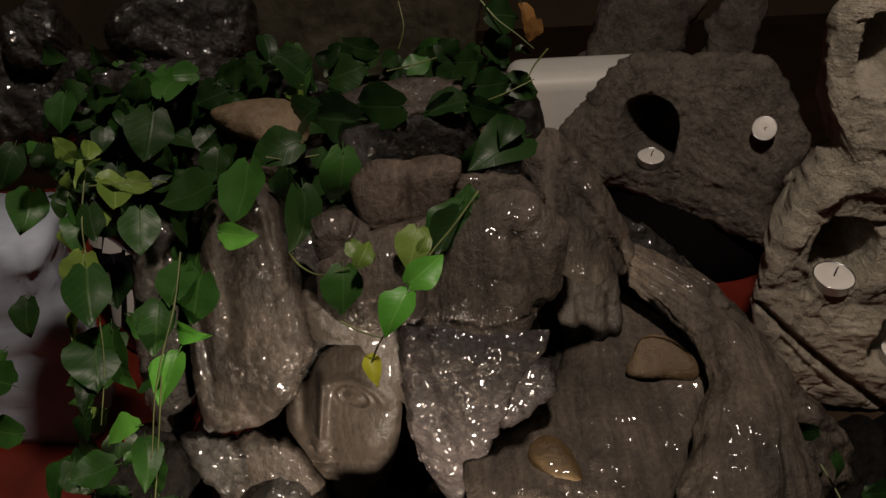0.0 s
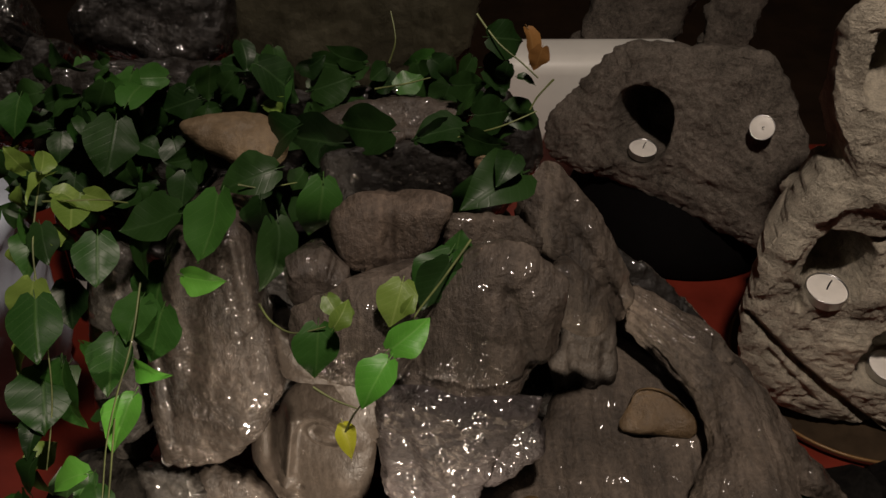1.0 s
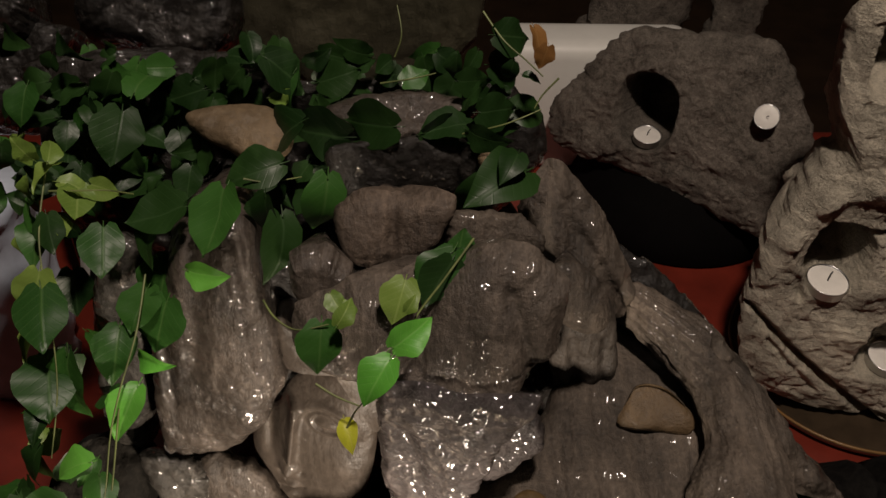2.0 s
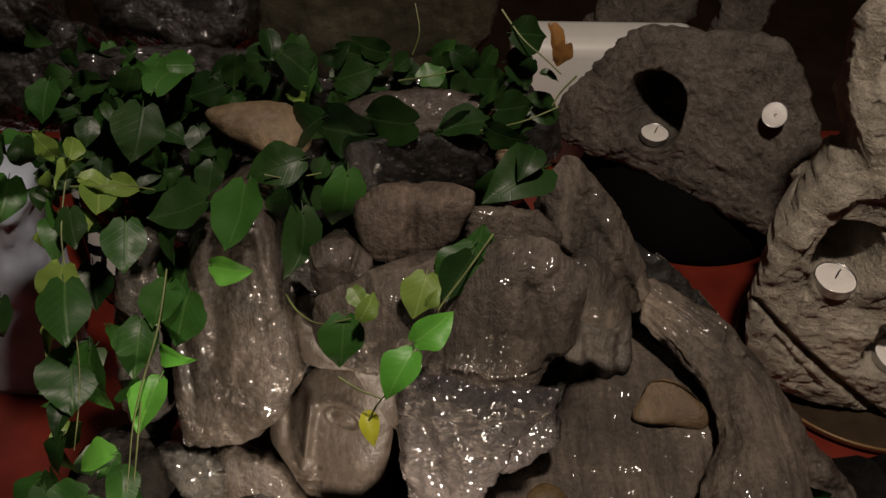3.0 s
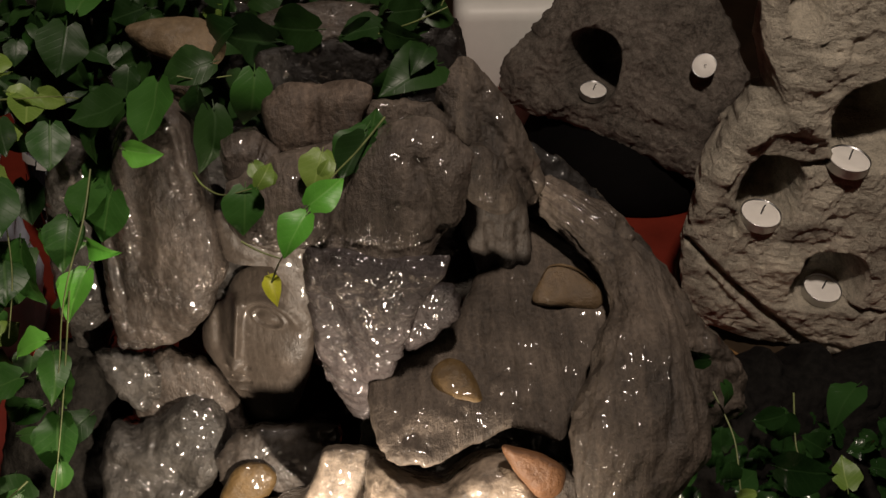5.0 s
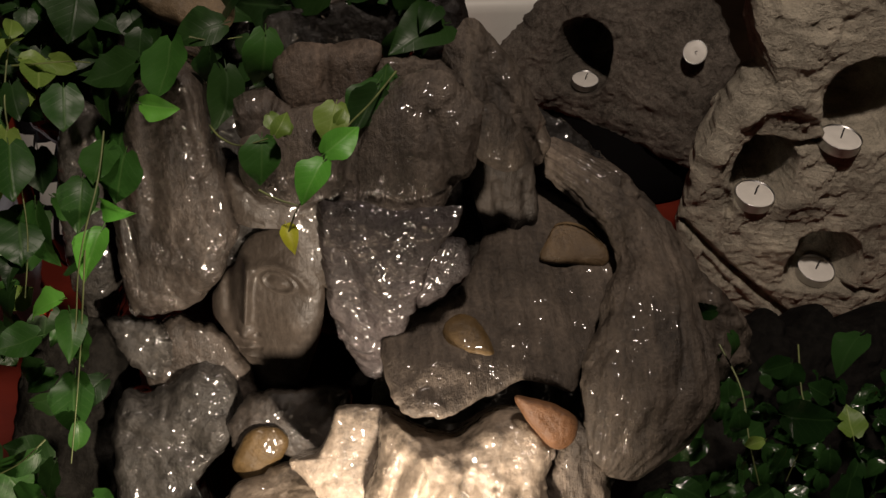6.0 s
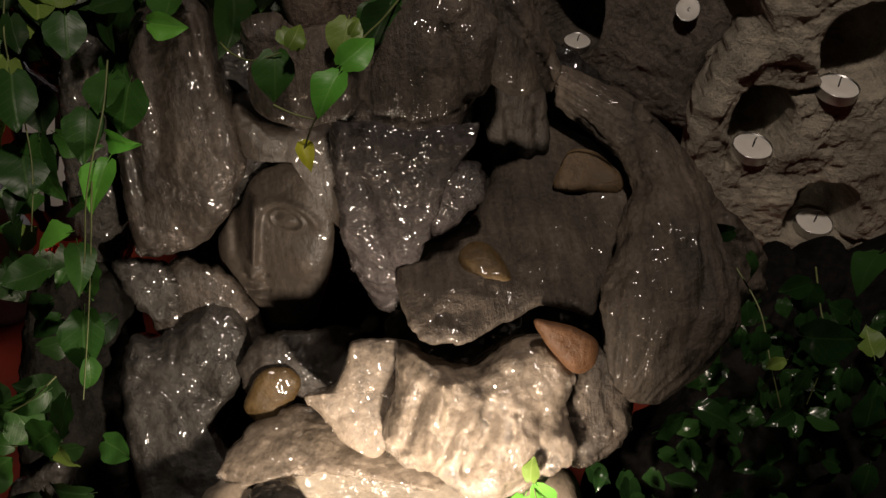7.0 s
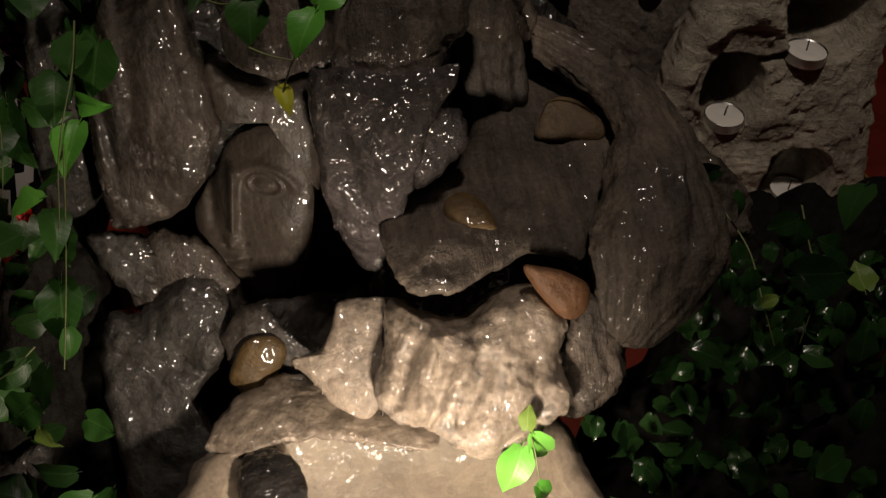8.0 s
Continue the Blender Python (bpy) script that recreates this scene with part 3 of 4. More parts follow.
stone("foot_stone", (-191, -142, -127), [(-12, 7), (8, 23), (21, 26), (22, 11), (9, -9), (-9, -26), (-22, -17)],
      WET_GREY, fountain, 0, 0.3, bulge=8, depth=60, amp=3, seed=35)
# added dark patch that stands for the shaded hollow beside the pool's rim
stone("sunken_stone", (-48, -139, -35), [(-12, 12), (-2, 14), (9, 9), (15, -1), (12, -14), (-11, -11), (-15, 1)],
      WET_DARK_SHADED, fountain, 0, -0.9, bulge=4, depth=14, amp=1.5, grain=0.5, seed=46, edge=3, jag=1.0, label="dark patch of stone standing in for a shaded hollow at the pool's edge")
stone("back_stone", (-217, 214, -112), [(-10, 15), (14, 18), (18, 1), (14, -12), (-2, -18), (-18, -7)],
      WET_DARK_SHADED, fountain, 0, 0.3, bulge=10, depth=40, amp=4, seed=27, label="dark glistening stone")
limb("stone_lobe", [(97, 66, -52, 9), (119, 48, -44, 12), (138, 27, -32, 14), (143, 3, -14, 16), (138, -22, 4, 22), (134, -48, 8, 30), (128, -68, 4, 27), (114, -94, -6, 9)], WOODY, fountain, 2.4, 1.0, 41, 150, 120, 0.75, ridge=1.6, label="broad curved stone lobe that frames the niche")

# the hidden body that carries the stones, from the table up; near black, as gap shade
bm = bmesh.new()
loops = []
for i in range(40):
    f = i / 39
    z = TABLE + 0.002 + f * 0.47
    grow = 1.0 - 0.25 * f if f < 0.86 else (1.0 - 0.25 * f) * math.sqrt(max(0.02, 1 - ((f - 0.86) / 0.14) ** 2))
    loop = []
    for k in range(72):
        a = 2 * math.pi * k / 72
        p = Vector((-0.025 + 0.118 * grow * math.cos(a), 0.485 + 0.115 * grow * math.sin(a), z))
        d = noise.fractal(p * 18, 1.0, 2.0, 4) * 0.012
        loop.append(bm.verts.new(p + Vector((math.cos(a), math.sin(a), 0)) * d))
    loops.append(loop)
for a, b2 in zip(loops, loops[1:]):
    for k in range(72):
        j = (k + 1) % 72
        bm.faces.new((a[k], a[j], b2[j], b2[k]))
bm.faces.new(list(reversed(loops[0])))
bm.faces.new(loops[-1])
part("core", bm, CORE, fountain, "stone body behind the ledges, coloured near black as gap shade")

# the basin: a bowl of stone with the pool in it
bm = bmesh.new()
CX, CY, POOL = 0.006, 0.18, 1.082
bowl = [(0.02, 1.045), (0.05, 1.05), (0.07, 1.062), (0.08, 1.080), (0.087, 1.088), (0.096, 1.082), (0.10, 1.05), (0.09, 0.98), (0.08, 0.86), (0.095, 0.752), (0.03, 0.752)]


def pool_ring(a, r):
    """A point of the basin's squarish round, r metres out."""
    c, s = math.cos(a), math.sin(a)
    return CX + 1.0 * r * math.copysign(abs(c) ** 0.6, c), CY + 1.1 * r * math.copysign(abs(s) ** 0.6, s)


loops = []
for r, z in bowl:
    loop = []
    for k in range(90):
        a = 2 * math.pi * k / 90
        p = Vector((*pool_ring(a, r), z))
        d = noise.fractal(p * 24, 1.0, 2.0, 4) * 0.008
        loop.append(bm.verts.new(p + Vector((math.cos(a) * d, math.sin(a) * d, d * 0.6 if z > 0.8 else 0))))
    loops.append(loop)
for a, b2 in zip(loops, loops[1:]):
    for k in range(90):
        j = (k + 1) % 90
        bm.faces.new((a[k], b2[k], b2[j], a[j]))
bm.faces.new(loops[0])
bm.faces.new(loops[-1])
bmesh.ops.recalc_face_normals(bm, faces=bm.faces)
part("basin", bm, POOLSTONE, fountain, "pale stone basin lit from within")

bm = bmesh.new()
grid = []
for i in range(24):
    r = 0.083 * i / 23
    row = []
    for k in range(90):
        a = 2 * math.pi * k / 90
        x, y = pool_ring(a, r)
        h = 0.0012 * math.sin(150 * math.hypot(x - 0.03, y - 0.255)) + 0.0015 * noise.noise(Vector((x * 60, y * 60, 3)))
        row.append(bm.verts.new((x, y, POOL + h)))
    grid.append(row)
for a, b2 in zip(grid, grid[1:]):
    for k in range(90):
        j = (k + 1) % 90
        bm.faces.new((a[k], b2[k], b2[j], a[j]))
bmesh.ops.remove_doubles(bm, verts=bm.verts, dist=1e-6)
bmesh.ops.recalc_face_normals(bm, faces=bm.faces)
pool = part("pool_water", bm, WATER)
pool.visible_shadow = False
tagged(pool, "clear rippling water in the lit basin", "water", "", "stuff")

# ---- loose stones on the fountain ----

tagged(stone("flat_stone", (-75, 134, -23), [(-23, 8), (-14, 12), (11, 13), (23, 3), (21, -9), (10, -13), (-5, -7), (-18, 1)],
      SAND, None, 0, -0.3, bulge=7, depth=12, amp=1.5, jag=0.5, edge=3, seed=28), "flat sand-coloured stone among the leaves", "stone", "")
tagged(stone("pebble", (110, 13, -30), [(-16, -7), (-15, 1), (-8, 11), (4, 10), (13, 2), (17, -5), (13, -11), (-1, -9)],
      TAN, None, 0, 0.1, bulge=3, depth=5, amp=0.6, grain=0.2, jag=0.4, edge=5, seed=29, dents=((0, 8, 20, 9, -5),)), "brown wedge pebble in the stone niche", "pebble", "pebbles on the fountain")
tagged(stone("pebble", (53, -28, -4), [(-11, 4), (-4, 10), (4, 8), (10, -1), (11, -9), (0, -9), (-9, -4)],
      AMBER, None, 0, -0.5, bulge=4, depth=7, amp=0.6, grain=0.2, jag=0.4, edge=3, seed=30), "yellow-brown pebble under running water", "pebble", "pebbles on the fountain")
tagged(stone("pebble", (85, -67, 14), [(-14, 12), (-6, 11), (6, 7), (14, 0), (11, -10), (3, -12), (-7, -1)],
      RUST, None, 0, 0.3, bulge=4, depth=10, amp=0.5, grain=0.2, jag=0.4, edge=5, seed=31), "reddish-brown pebble under the ledge", "pebble", "pebbles on the fountain")
tagged(stone("pebble", (-53, -88, -80), [(-15, -5), (-8, 9), (0, 15), (12, 13), (15, 4), (5, -10), (-6, -14)],
      AMBER, None, 0, 0.3, bulge=5, depth=10, amp=0.8, grain=0.2, jag=0.5, edge=3, seed=32), "yellow-brown pebble below the carved face", "pebble", "pebbles on the fountain")
tagged(stone("pebble", (33, 121, -10), [(-4, 1), (0, 4), (4, 1), (3, -4), (-2, -4)],
      SAND, None, 0, 0.3, bulge=4, depth=5, amp=0.4, grain=0.1, jag=0.5, edge=3, seed=33), "small pale pebble among the leaves", "pebble", "pebbles on the fountain")
FACE_AT, FACE_LINE = (-46, 1140, -355), [(-12, 35), (-4, 45), (11, 52), (26, 48), (31, 24), (28, -2), (21, -26), (8, -54), (-1, -63), (-12, -58), (-26, -41), (-32, -16), (-32, 0), (-25, 12), (-17, 23)]
# ---- the carved face ----
# one plain stone mask: a ridge down the middle, a browed hollow beside it
face = stone("carved_mask", FACE_AT, FACE_LINE, MASK, None, 0.4, -0.2, 9, 20, 0.8, 0.3, 51, around=260, rings=140, edge=3.4, jag=0.3, sides=TUCKED, base=UPRIGHT, dents=(
    (-14.1, -8.5, 3.6, 4.2, 5.5), (-12.7, -18.3, 4.6, 1.9, 2.0), (-13.4, -24.3, 4.4, 1.7, 2.2), (-2.4, -39.9, 8, 6, 2.2), (7.0, 24.5, 11, 8, -3.4), (7.0, 24.5, 5.6, 3.2, 3.0),
    (-21.7, 10.3, 4.0, 13, -6), (14.4, 1.7, 10, 9, 2.2), (-18.1, -13.5, 1.5, 1.3, -1.6), (-7.1, -9.7, 1.5, 1.3, -1.6)), lids=(
    (7.0, 24.5, 8.2, 5.4, 1.5, True), (7.0, 19.5, 16, 15, 2.4, False)), grooves=(
    (-9.0, 30.6, -12.5, -0.6, 2.5, 6.0), (-18.7, -23.1, -5.7, -19.0, 0.7, -1.5)))
tagged(face, "wet grey stone mask carved into the fountain", "carving")

# ---- running water ----
for path in ([(16, -70, -17), (12, -80, -18), (8, -90, -18), (4, -102, -19), (5, -114, -19)], [(30, -81, 9), (30, -93, 8), (28, -105, 6), (26, -116, 3)]):
    rill = limb("water_rill", [(*p, 0.9 + 0.5 * math.sin(i * 1.7)) for i, p in enumerate(path)], WATER, None, 0.8, 0.3, 80 + len(path), 40, 8, 0.6)
    rill.visible_shadow = False
    tagged(rill, "thin rill of clear water running down the stone", "water", "rills on the fountain")

# beads of water that cling to the lower lips of the stones
drops = random.Random(9)
dome = bmesh.new()
bmesh.ops.create_icosphere(dome, subdivisions=2, radius=1.0)
dome_points, dome_faces = [v.co.copy() for v in dome.verts], [[v.index for v in f.verts] for f in dome.faces]
dome.free()
points, faces = [], []
for name, count, reach, big in (("upper_stone", 200, 0.4, 1.1), ("hanging_stone", 85, 0.5, 0.9), ("side_stone", 150, 0.6, 1.1), ("ledge", 120, 0.3, 1.2), ("lower_stone", 420, 1.0, 1.8), ("lit_slab", 50, 1.0, 1.0),
                                ("lobe_tail", 60, 1.0, 1.1), ("stone_lobe", 22, 0.5, 0.9), ("carved_mask", 16, 1.0, 0.9), ("lower_boulder", 60, 1.0, 0.9), ("brown_stone", 24, 0.4, 1.0), ("back_stone", 60, 1.0, 1.1),
                                ("back_stone.001", 40, 1.0, 1.1), ("wet_shore", 90, 1.0, 1.2), ("curled_stone", 20, 1.0, 0.9), ("top_ledge", 16, 1.0, 1.0), ("shoulder_stone", 14, 1.0, 0.8), ("stone_knob", 8, 0.6, 1.0)):
    me = bpy.data.objects[name].data
    low, high = min(v.co.z for v in me.vertices), max(v.co.z for v in me.vertices)
    made = 0
    for _ in range(count * 80):
        if made >= count:
            break
        v = me.vertices[drops.randrange(len(me.vertices))]
        q = v.co
        f = (q.z - low) / (high - low) / reach
        if v.normal.y > -0.35 or v.normal.z < -0.45 or noise.noise(q * 60) < 0.02 or drops.random() < f:
            continue
        r = drops.choice((0.0005, 0.0007, 0.0009, 0.0013)) * big
        made += 1
        turn = v.normal.to_track_quat("Z", "Y").to_matrix().to_4x4()
        m = Matrix.Translation(q) @ turn @ Matrix.Diagonal((r, r * drops.uniform(1.0, 1.9), r * 0.5, 1))
        faces.extend([i + len(points) for i in f] for f in dome_faces)
        points.extend(m @ p for p in dome_points)
me = bpy.data.meshes.new("water_beads")
me.from_pydata(points, [], faces)
for p in me.polygons:
    p.use_smooth = True
me.materials.append(BEAD)
beads = new("water_beads", me)
beads.visible_shadow = False
tagged(beads, "small clear water beads clinging to the wet stones", "water", "", "stuff")

# ---- dry stone candle holders ----
tray = thing("round_tray", (0.474, 0.77, TABLE), "round varnished wooden tray with a thin gilt rim", "tray")
lathe("tray_plate", [(0.02, 0.0), (0.118, 0.0), (0.13, 0.004), (0.136, 0.013), (0.132, 0.014), (0.124, 0.008), (0.02, 0.007)], (0.474, 0.77, TABLE), TRAY, tray, 96)
lathe("gilt_rim", [(0.1325, 0.0055), (0.1355, 0.0125), (0.1357, 0.0148), (0.1342, 0.0152), (0.133, 0.0145), (0.1322, 0.006)], (0.474, 0.77, TABLE), GILT, tray, 96)

stone("candle_rock", (425, 970, -704), [(-82, 223), (-88, 195), (-85, 147), (-73, 110), (-68, 88), (-82, 74), (-99, 34), (-111, -2), (-113, -53), (-115, -83), (-107, -143), (-85, -179), (-34, -198), (21, -206), (52, -216), (95, -218), (103, -186), (104, -133), (92, -43), (89, 15), (97, 90), (99, 160), (75, 220), (15, 255), (-40, 250)],
      DRY, None, 0.12, -0.08, 16, 130, 3.0, 0.5, 61, around=420, rings=210, edge=5, base=UPRIGHT, jag=2.2, sides=((0.975, 0.1), (0.9, 0.22), (0.74, 0.42), (0.55, 0.62)), pits=4.2,
      pockets=((-51, -11, 26, 36, 110), (30, 64, 38, 42, 110), (25, -110, 31, 34, 110), (-53, 180, 16, 30, 60)), dents=((-5, -34, 26, 22, 9), (-40, 112, 34, 26, 9), (-25, -92, 20, 16, 7), (75, -180, 30, 22, 7), (-80, -150, 24, 30, 4), (70, -40, 18, 40, 5)), grooves=((-104, -40, -95, 10, 12, 8), (-95, 10, -77, 52, 12, 9), (-77, 52, -36, 70, 13, 8), (-36, 70, 5, 42, 12, 6), (-112, -77, -51, -133, 3.5, -12), (-51, -133, 46, -218, 4, -13), (52, -140, 88, -149, 3, -10), (-37, 18, 3, 26, 4, -16), (15, -195, 75, -202, 3, -6), (-90, -110, -35, -170, 3, -5), (-80, -35, -75, -55, 4, -7)))
rock = bpy.data.objects["candle_rock"]
tagged(rock, "tall weathered grey stone candle holder with hollow pockets", "candle holder")

TURNED = Matrix.Translation((0.33, 0.99, 0.95)) @ Matrix(((0.8575, 0.1282, -0.4983, 0), (-0.5145, 0.2136, -0.8305, 0), (0, 0.9685, 0.2491, 0), (0, 0, 0, 1)))
stone("candle_rock", (0, 0, 0), [(-128, 13), (-97, 40), (-27, 54), (40, 66), (74, 43), (108, -9), (134, -61), (135, -98), (120, -146), (76, -148), (-3, -134), (-80, -126), (-152, -124), (-178, -105), (-175, -64), (-148, -23)],
      DRY_DARK, None, 0, 0, 22, 125, 3.2, 0.6, 62, around=260, rings=120, edge=4.5, base=TURNED, jag=4, sides=FLARED, pits=3.8, pockets=((-62, -44, 33, 41, 105),), dents=((60, -60, 40, 30, 5), (-110, -70, 16, 20, -8), (20, -90, 40, 10, -5)))
rock = bpy.data.objects["candle_rock.001"]
tagged(rock, "rough dark grey stone candle holder with one round hole", "candle holder")
# added black block that fills the shadow below the overhanging rough stone
stand = thing("shade_stand", (0.35, 1.08, TABLE), "low black block standing in for the shadow under the rough stone", "stand")
lathe("stand_body", [(0.02, 0.0), (0.135, 0.0), (0.14, 0.006), (0.132, 0.03), (0.1, 0.08), (0.02, 0.085)], (0.335, 1.05, TABLE), BLACKWOOD_SHADE, stand, 64)


def tealight(at, up, name="tealight", label="white tealight with a black wick in a tin cup", size=1.0):
    """at: the middle of the wax's top; up: the way that it faces."""
    ob = thing(name, at, label, "candle", "tealights in the stone holders")
    m = Vector(up).to_track_quat("Z", "Y").to_matrix().to_4x4() @ Matrix.Scale(size, 4)
    at = Vector(at)
    for nm, prof, mat in (("cup", [(0.004, -0.009), (0.0178, -0.009), (0.0188, -0.008), (0.0188, 0.0012), (0.0194, 0.0014), (0.0192, 0.0018), (0.0184, 0.0016), (0.0182, -0.002), (0.004, -0.002)], TIN),
                          ("wax", [(0.002, -0.0015), (0.0181, -0.0015), (0.0181, 0.0004), (0.0172, 0.001), (0.006, 0.0005), (0.002, 0.0002)], WAX)):
        bm = bmesh.new()
        loops = [[bm.verts.new(m @ Vector((r * math.cos(a), r * math.sin(a), z)) + at) for a in (2 * math.pi * k / 40 for k in range(40))] for r, z in prof]
        for a, b2 in zip(loops, loops[1:]):
            for k in range(40):
                j = (k + 1) % 40
                bm.faces.new((a[k], a[j], b2[j], b2[k]))
        bm.faces.new(list(reversed(loops[0])))
        bm.faces.new(loops[-1])
        part(nm, bm, mat, ob)
    bm = bmesh.new()
    rows = [(0, 0, 0), (0.0002, 0.0003, 0.004), (0.0012, 0.0008, 0.0075), (0.003, 0.0012, 0.0095)]
    loops = [[bm.verts.new(m @ (Vector(p) + Vector((0.0007 * math.cos(a), 0.0007 * math.sin(a), 0))) + at) for a in (0, 1.05, 2.09, 3.14, 4.19, 5.24)] for p in rows]
    for a, b2 in zip(loops, loops[1:]):
        for k in range(6):
            j = (k + 1) % 6
            bm.faces.new((a[k], a[j], b2[j], b2[k]))
    bm.faces.new(loops[-1])
    part("wick", bm, BLACK, ob)
    return ob


tealight((0.374, 0.702, 0.93), (0.05, -0.1, 1))
tealight((0.457, 0.697, 0.834), (0.05, -0.1, 1))
tealight((0.437, 0.694, 0.998), (0.06, -0.06, 1))
tealight((0.37, 0.923, 0.957), (-0.35, -0.8, 0.6), label="white tealight tilted in a socket of the rough stone", size=0.68)
tealight((0.269, 0.998, 0.88), (0, -0.1, 1), label="white tealight inside the round hole of the stone", size=0.85)

# ---- things behind and beside ----
tub = thing("white_tub", (0.2, 1.2, TABLE), "plain white plastic tub behind the stones", "tub")
box("tub_body", (0.11, 1.10, TABLE), (0.34, 1.17, TABLE + 0.185), WHITE, tub, 0.02)
driftwood = limb("driftwood", [(250, 4, -1300, 70), (260, 400, -1300, 62), (270, 760, -1300, 60), (300, 850, -1300, 64), (330, 940, -1300, 68), (370, 1040, -1300, 62), (380, 1140, -1300, 50)], DRY_DARK, None, 10, 4, 71, 60, 40, 0.7, UPRIGHT)
tagged(driftwood, "dark upright piece of weathered driftwood", "driftwood")
driftwood = limb("driftwood", [(410, 4, -1300, 50), (420, 400, -1300, 44), (430, 760, -1295, 40), (440, 860, -1292, 36), (455, 960, -1290, 32), (460, 1060, -1300, 28)], DRY_DARK, None, 8, 4, 72, 60, 40, 0.7, UPRIGHT)
tagged(driftwood, "dark upright piece of weathered driftwood", "driftwood")

bag = thing("paper_bag", (-0.48, 0.76, TABLE), "creased pale blue paper bag beside the fountain", "bag")
bm = bmesh.new()
loops = []
for i in range(26):
    z = TABLE + 0.001 + 0.25 * i / 25
    loop = []
    for k in range(64):
        a = 2 * math.pi * k / 64
        c, s = math.cos(a), math.sin(a)
        x = 0.09 * math.copysign(abs(c) ** 0.3, c)
        y = 0.045 * math.copysign(abs(s) ** 0.3, s)
        p = Vector((-0.435 + x, 0.76 + y, z))
        d = noise.fractal(p * 22, 0.8, 2.0, 4) * 0.010
        loop.append(bm.verts.new(p + Vector((c * d, s * d, 0))))
    loops.append(loop)
for a, b2 in zip(loops, loops[1:]):
    for k in range(64):
        j = (k + 1) % 64
        bm.faces.new((a[k], a[j], b2[j], b2[k]))
bm.faces.new(list(reversed(loops[0])))
bm.faces.new(loops[-1])
part("bag_body", bm, PAPER, bag)
vase = thing("black_vase", (-0.325, 0.86, TABLE), "slim glossy black vase with white painted flecks", "vase")
lathe("vase_body", [(0.008, 0), (0.02, 0), (0.024, 0.01), (0.03, 0.07), (0.031, 0.14), (0.027, 0.2), (0.02, 0.225), (0.023, 0.245), (0.019, 0.245), (0.008, 0.22)], (-0.325, 0.86, TABLE), GLAZE, vase)
for a, z, h, g in ((-2.3, 0.05, 0.035, 0.22), (-1.9, 0.10, 0.03, 0.28), (-1.55, 0.06, 0.045, 0.2), (-1.15, 0.09, 0.03, 0.16), (-2.2, 0.16, 0.03, 0.3), (-1.6, 0.155, 0.025, 0.32), (-1.05, 0.15, 0.035, 0.14)):
    bm = bmesh.new()
    rows = [[bm.verts.new((-0.325 + r * math.cos(a + g * k + 0.3 * f), 0.86 + r * math.sin(a + g * k + 0.3 * f), TABLE + z + h * f)) for k, r in ((-1, 0.0318), (0, 0.0326), (1, 0.0318))] for f in (0, 0.5, 1)]
    for r1, r2 in zip(rows, rows[1:]):
        for i in range(2):
            bm.faces.new((r1[i], r1[i + 1], r2[i + 1], r2[i]))
    part("white_fleck", bm, WHITE, vase, "white painted fleck")

# added pot, unseen below the leaves; its dark body covers the red table
planter = thing("planter", (0.215, 0.30, TABLE), "dark glazed planter full of black soil beside the fountain", "planter")
lathe("pot", [(0.03, 0), (0.06, 0), (0.066, 0.01), (0.085, 0.17), (0.09, 0.18), (0.09, 0.19), (0.082, 0.19), (0.08, 0.175), (0.03, 0.175)], (0.215, 0.30, TABLE), BLACKWOOD_SHADE, planter, 64)
lathe("soil", [(0.02, 0.14), (0.078, 0.14), (0.079, 0.178), (0.06, 0.186), (0.02, 0.192)], (0.215, 0.30, TABLE), SOIL, planter, 64)

# a small red flower between the leaves
flower = thing("red_flower", on_front(-140, -8, -15), "small bright red flower between the vine leaves", "flower")
for k in range(5):
    bm = bmesh.new()
    c = on_front(-140, -8, -15)
    a = k * 2 * math.pi / 5
    d = FRONT.to_3x3() @ Vector((math.cos(a), math.sin(a), 0.4))
    s2 = d.cross(FRONT.to_3x3() @ Vector((0, 0, 1))).normalized()
    rows = [[bm.verts.new(c + d * f * 0.0034 + s2 * g * wd * 0.0021 + Vector((0, 0, 0.002 * g * g))) for g in (-1, 0, 1)] for f, wd in ((0.05, 0.2), (0.4, 0.8), (0.75, 1.0), (1.0, 0.5))]
    for r1, r2 in zip(rows, rows[1:]):
        for i in range(2):
            bm.faces.new((r1[i], r1[i + 1], r2[i + 1], r2[i]))
    part("petal", bm, PETAL, flower)

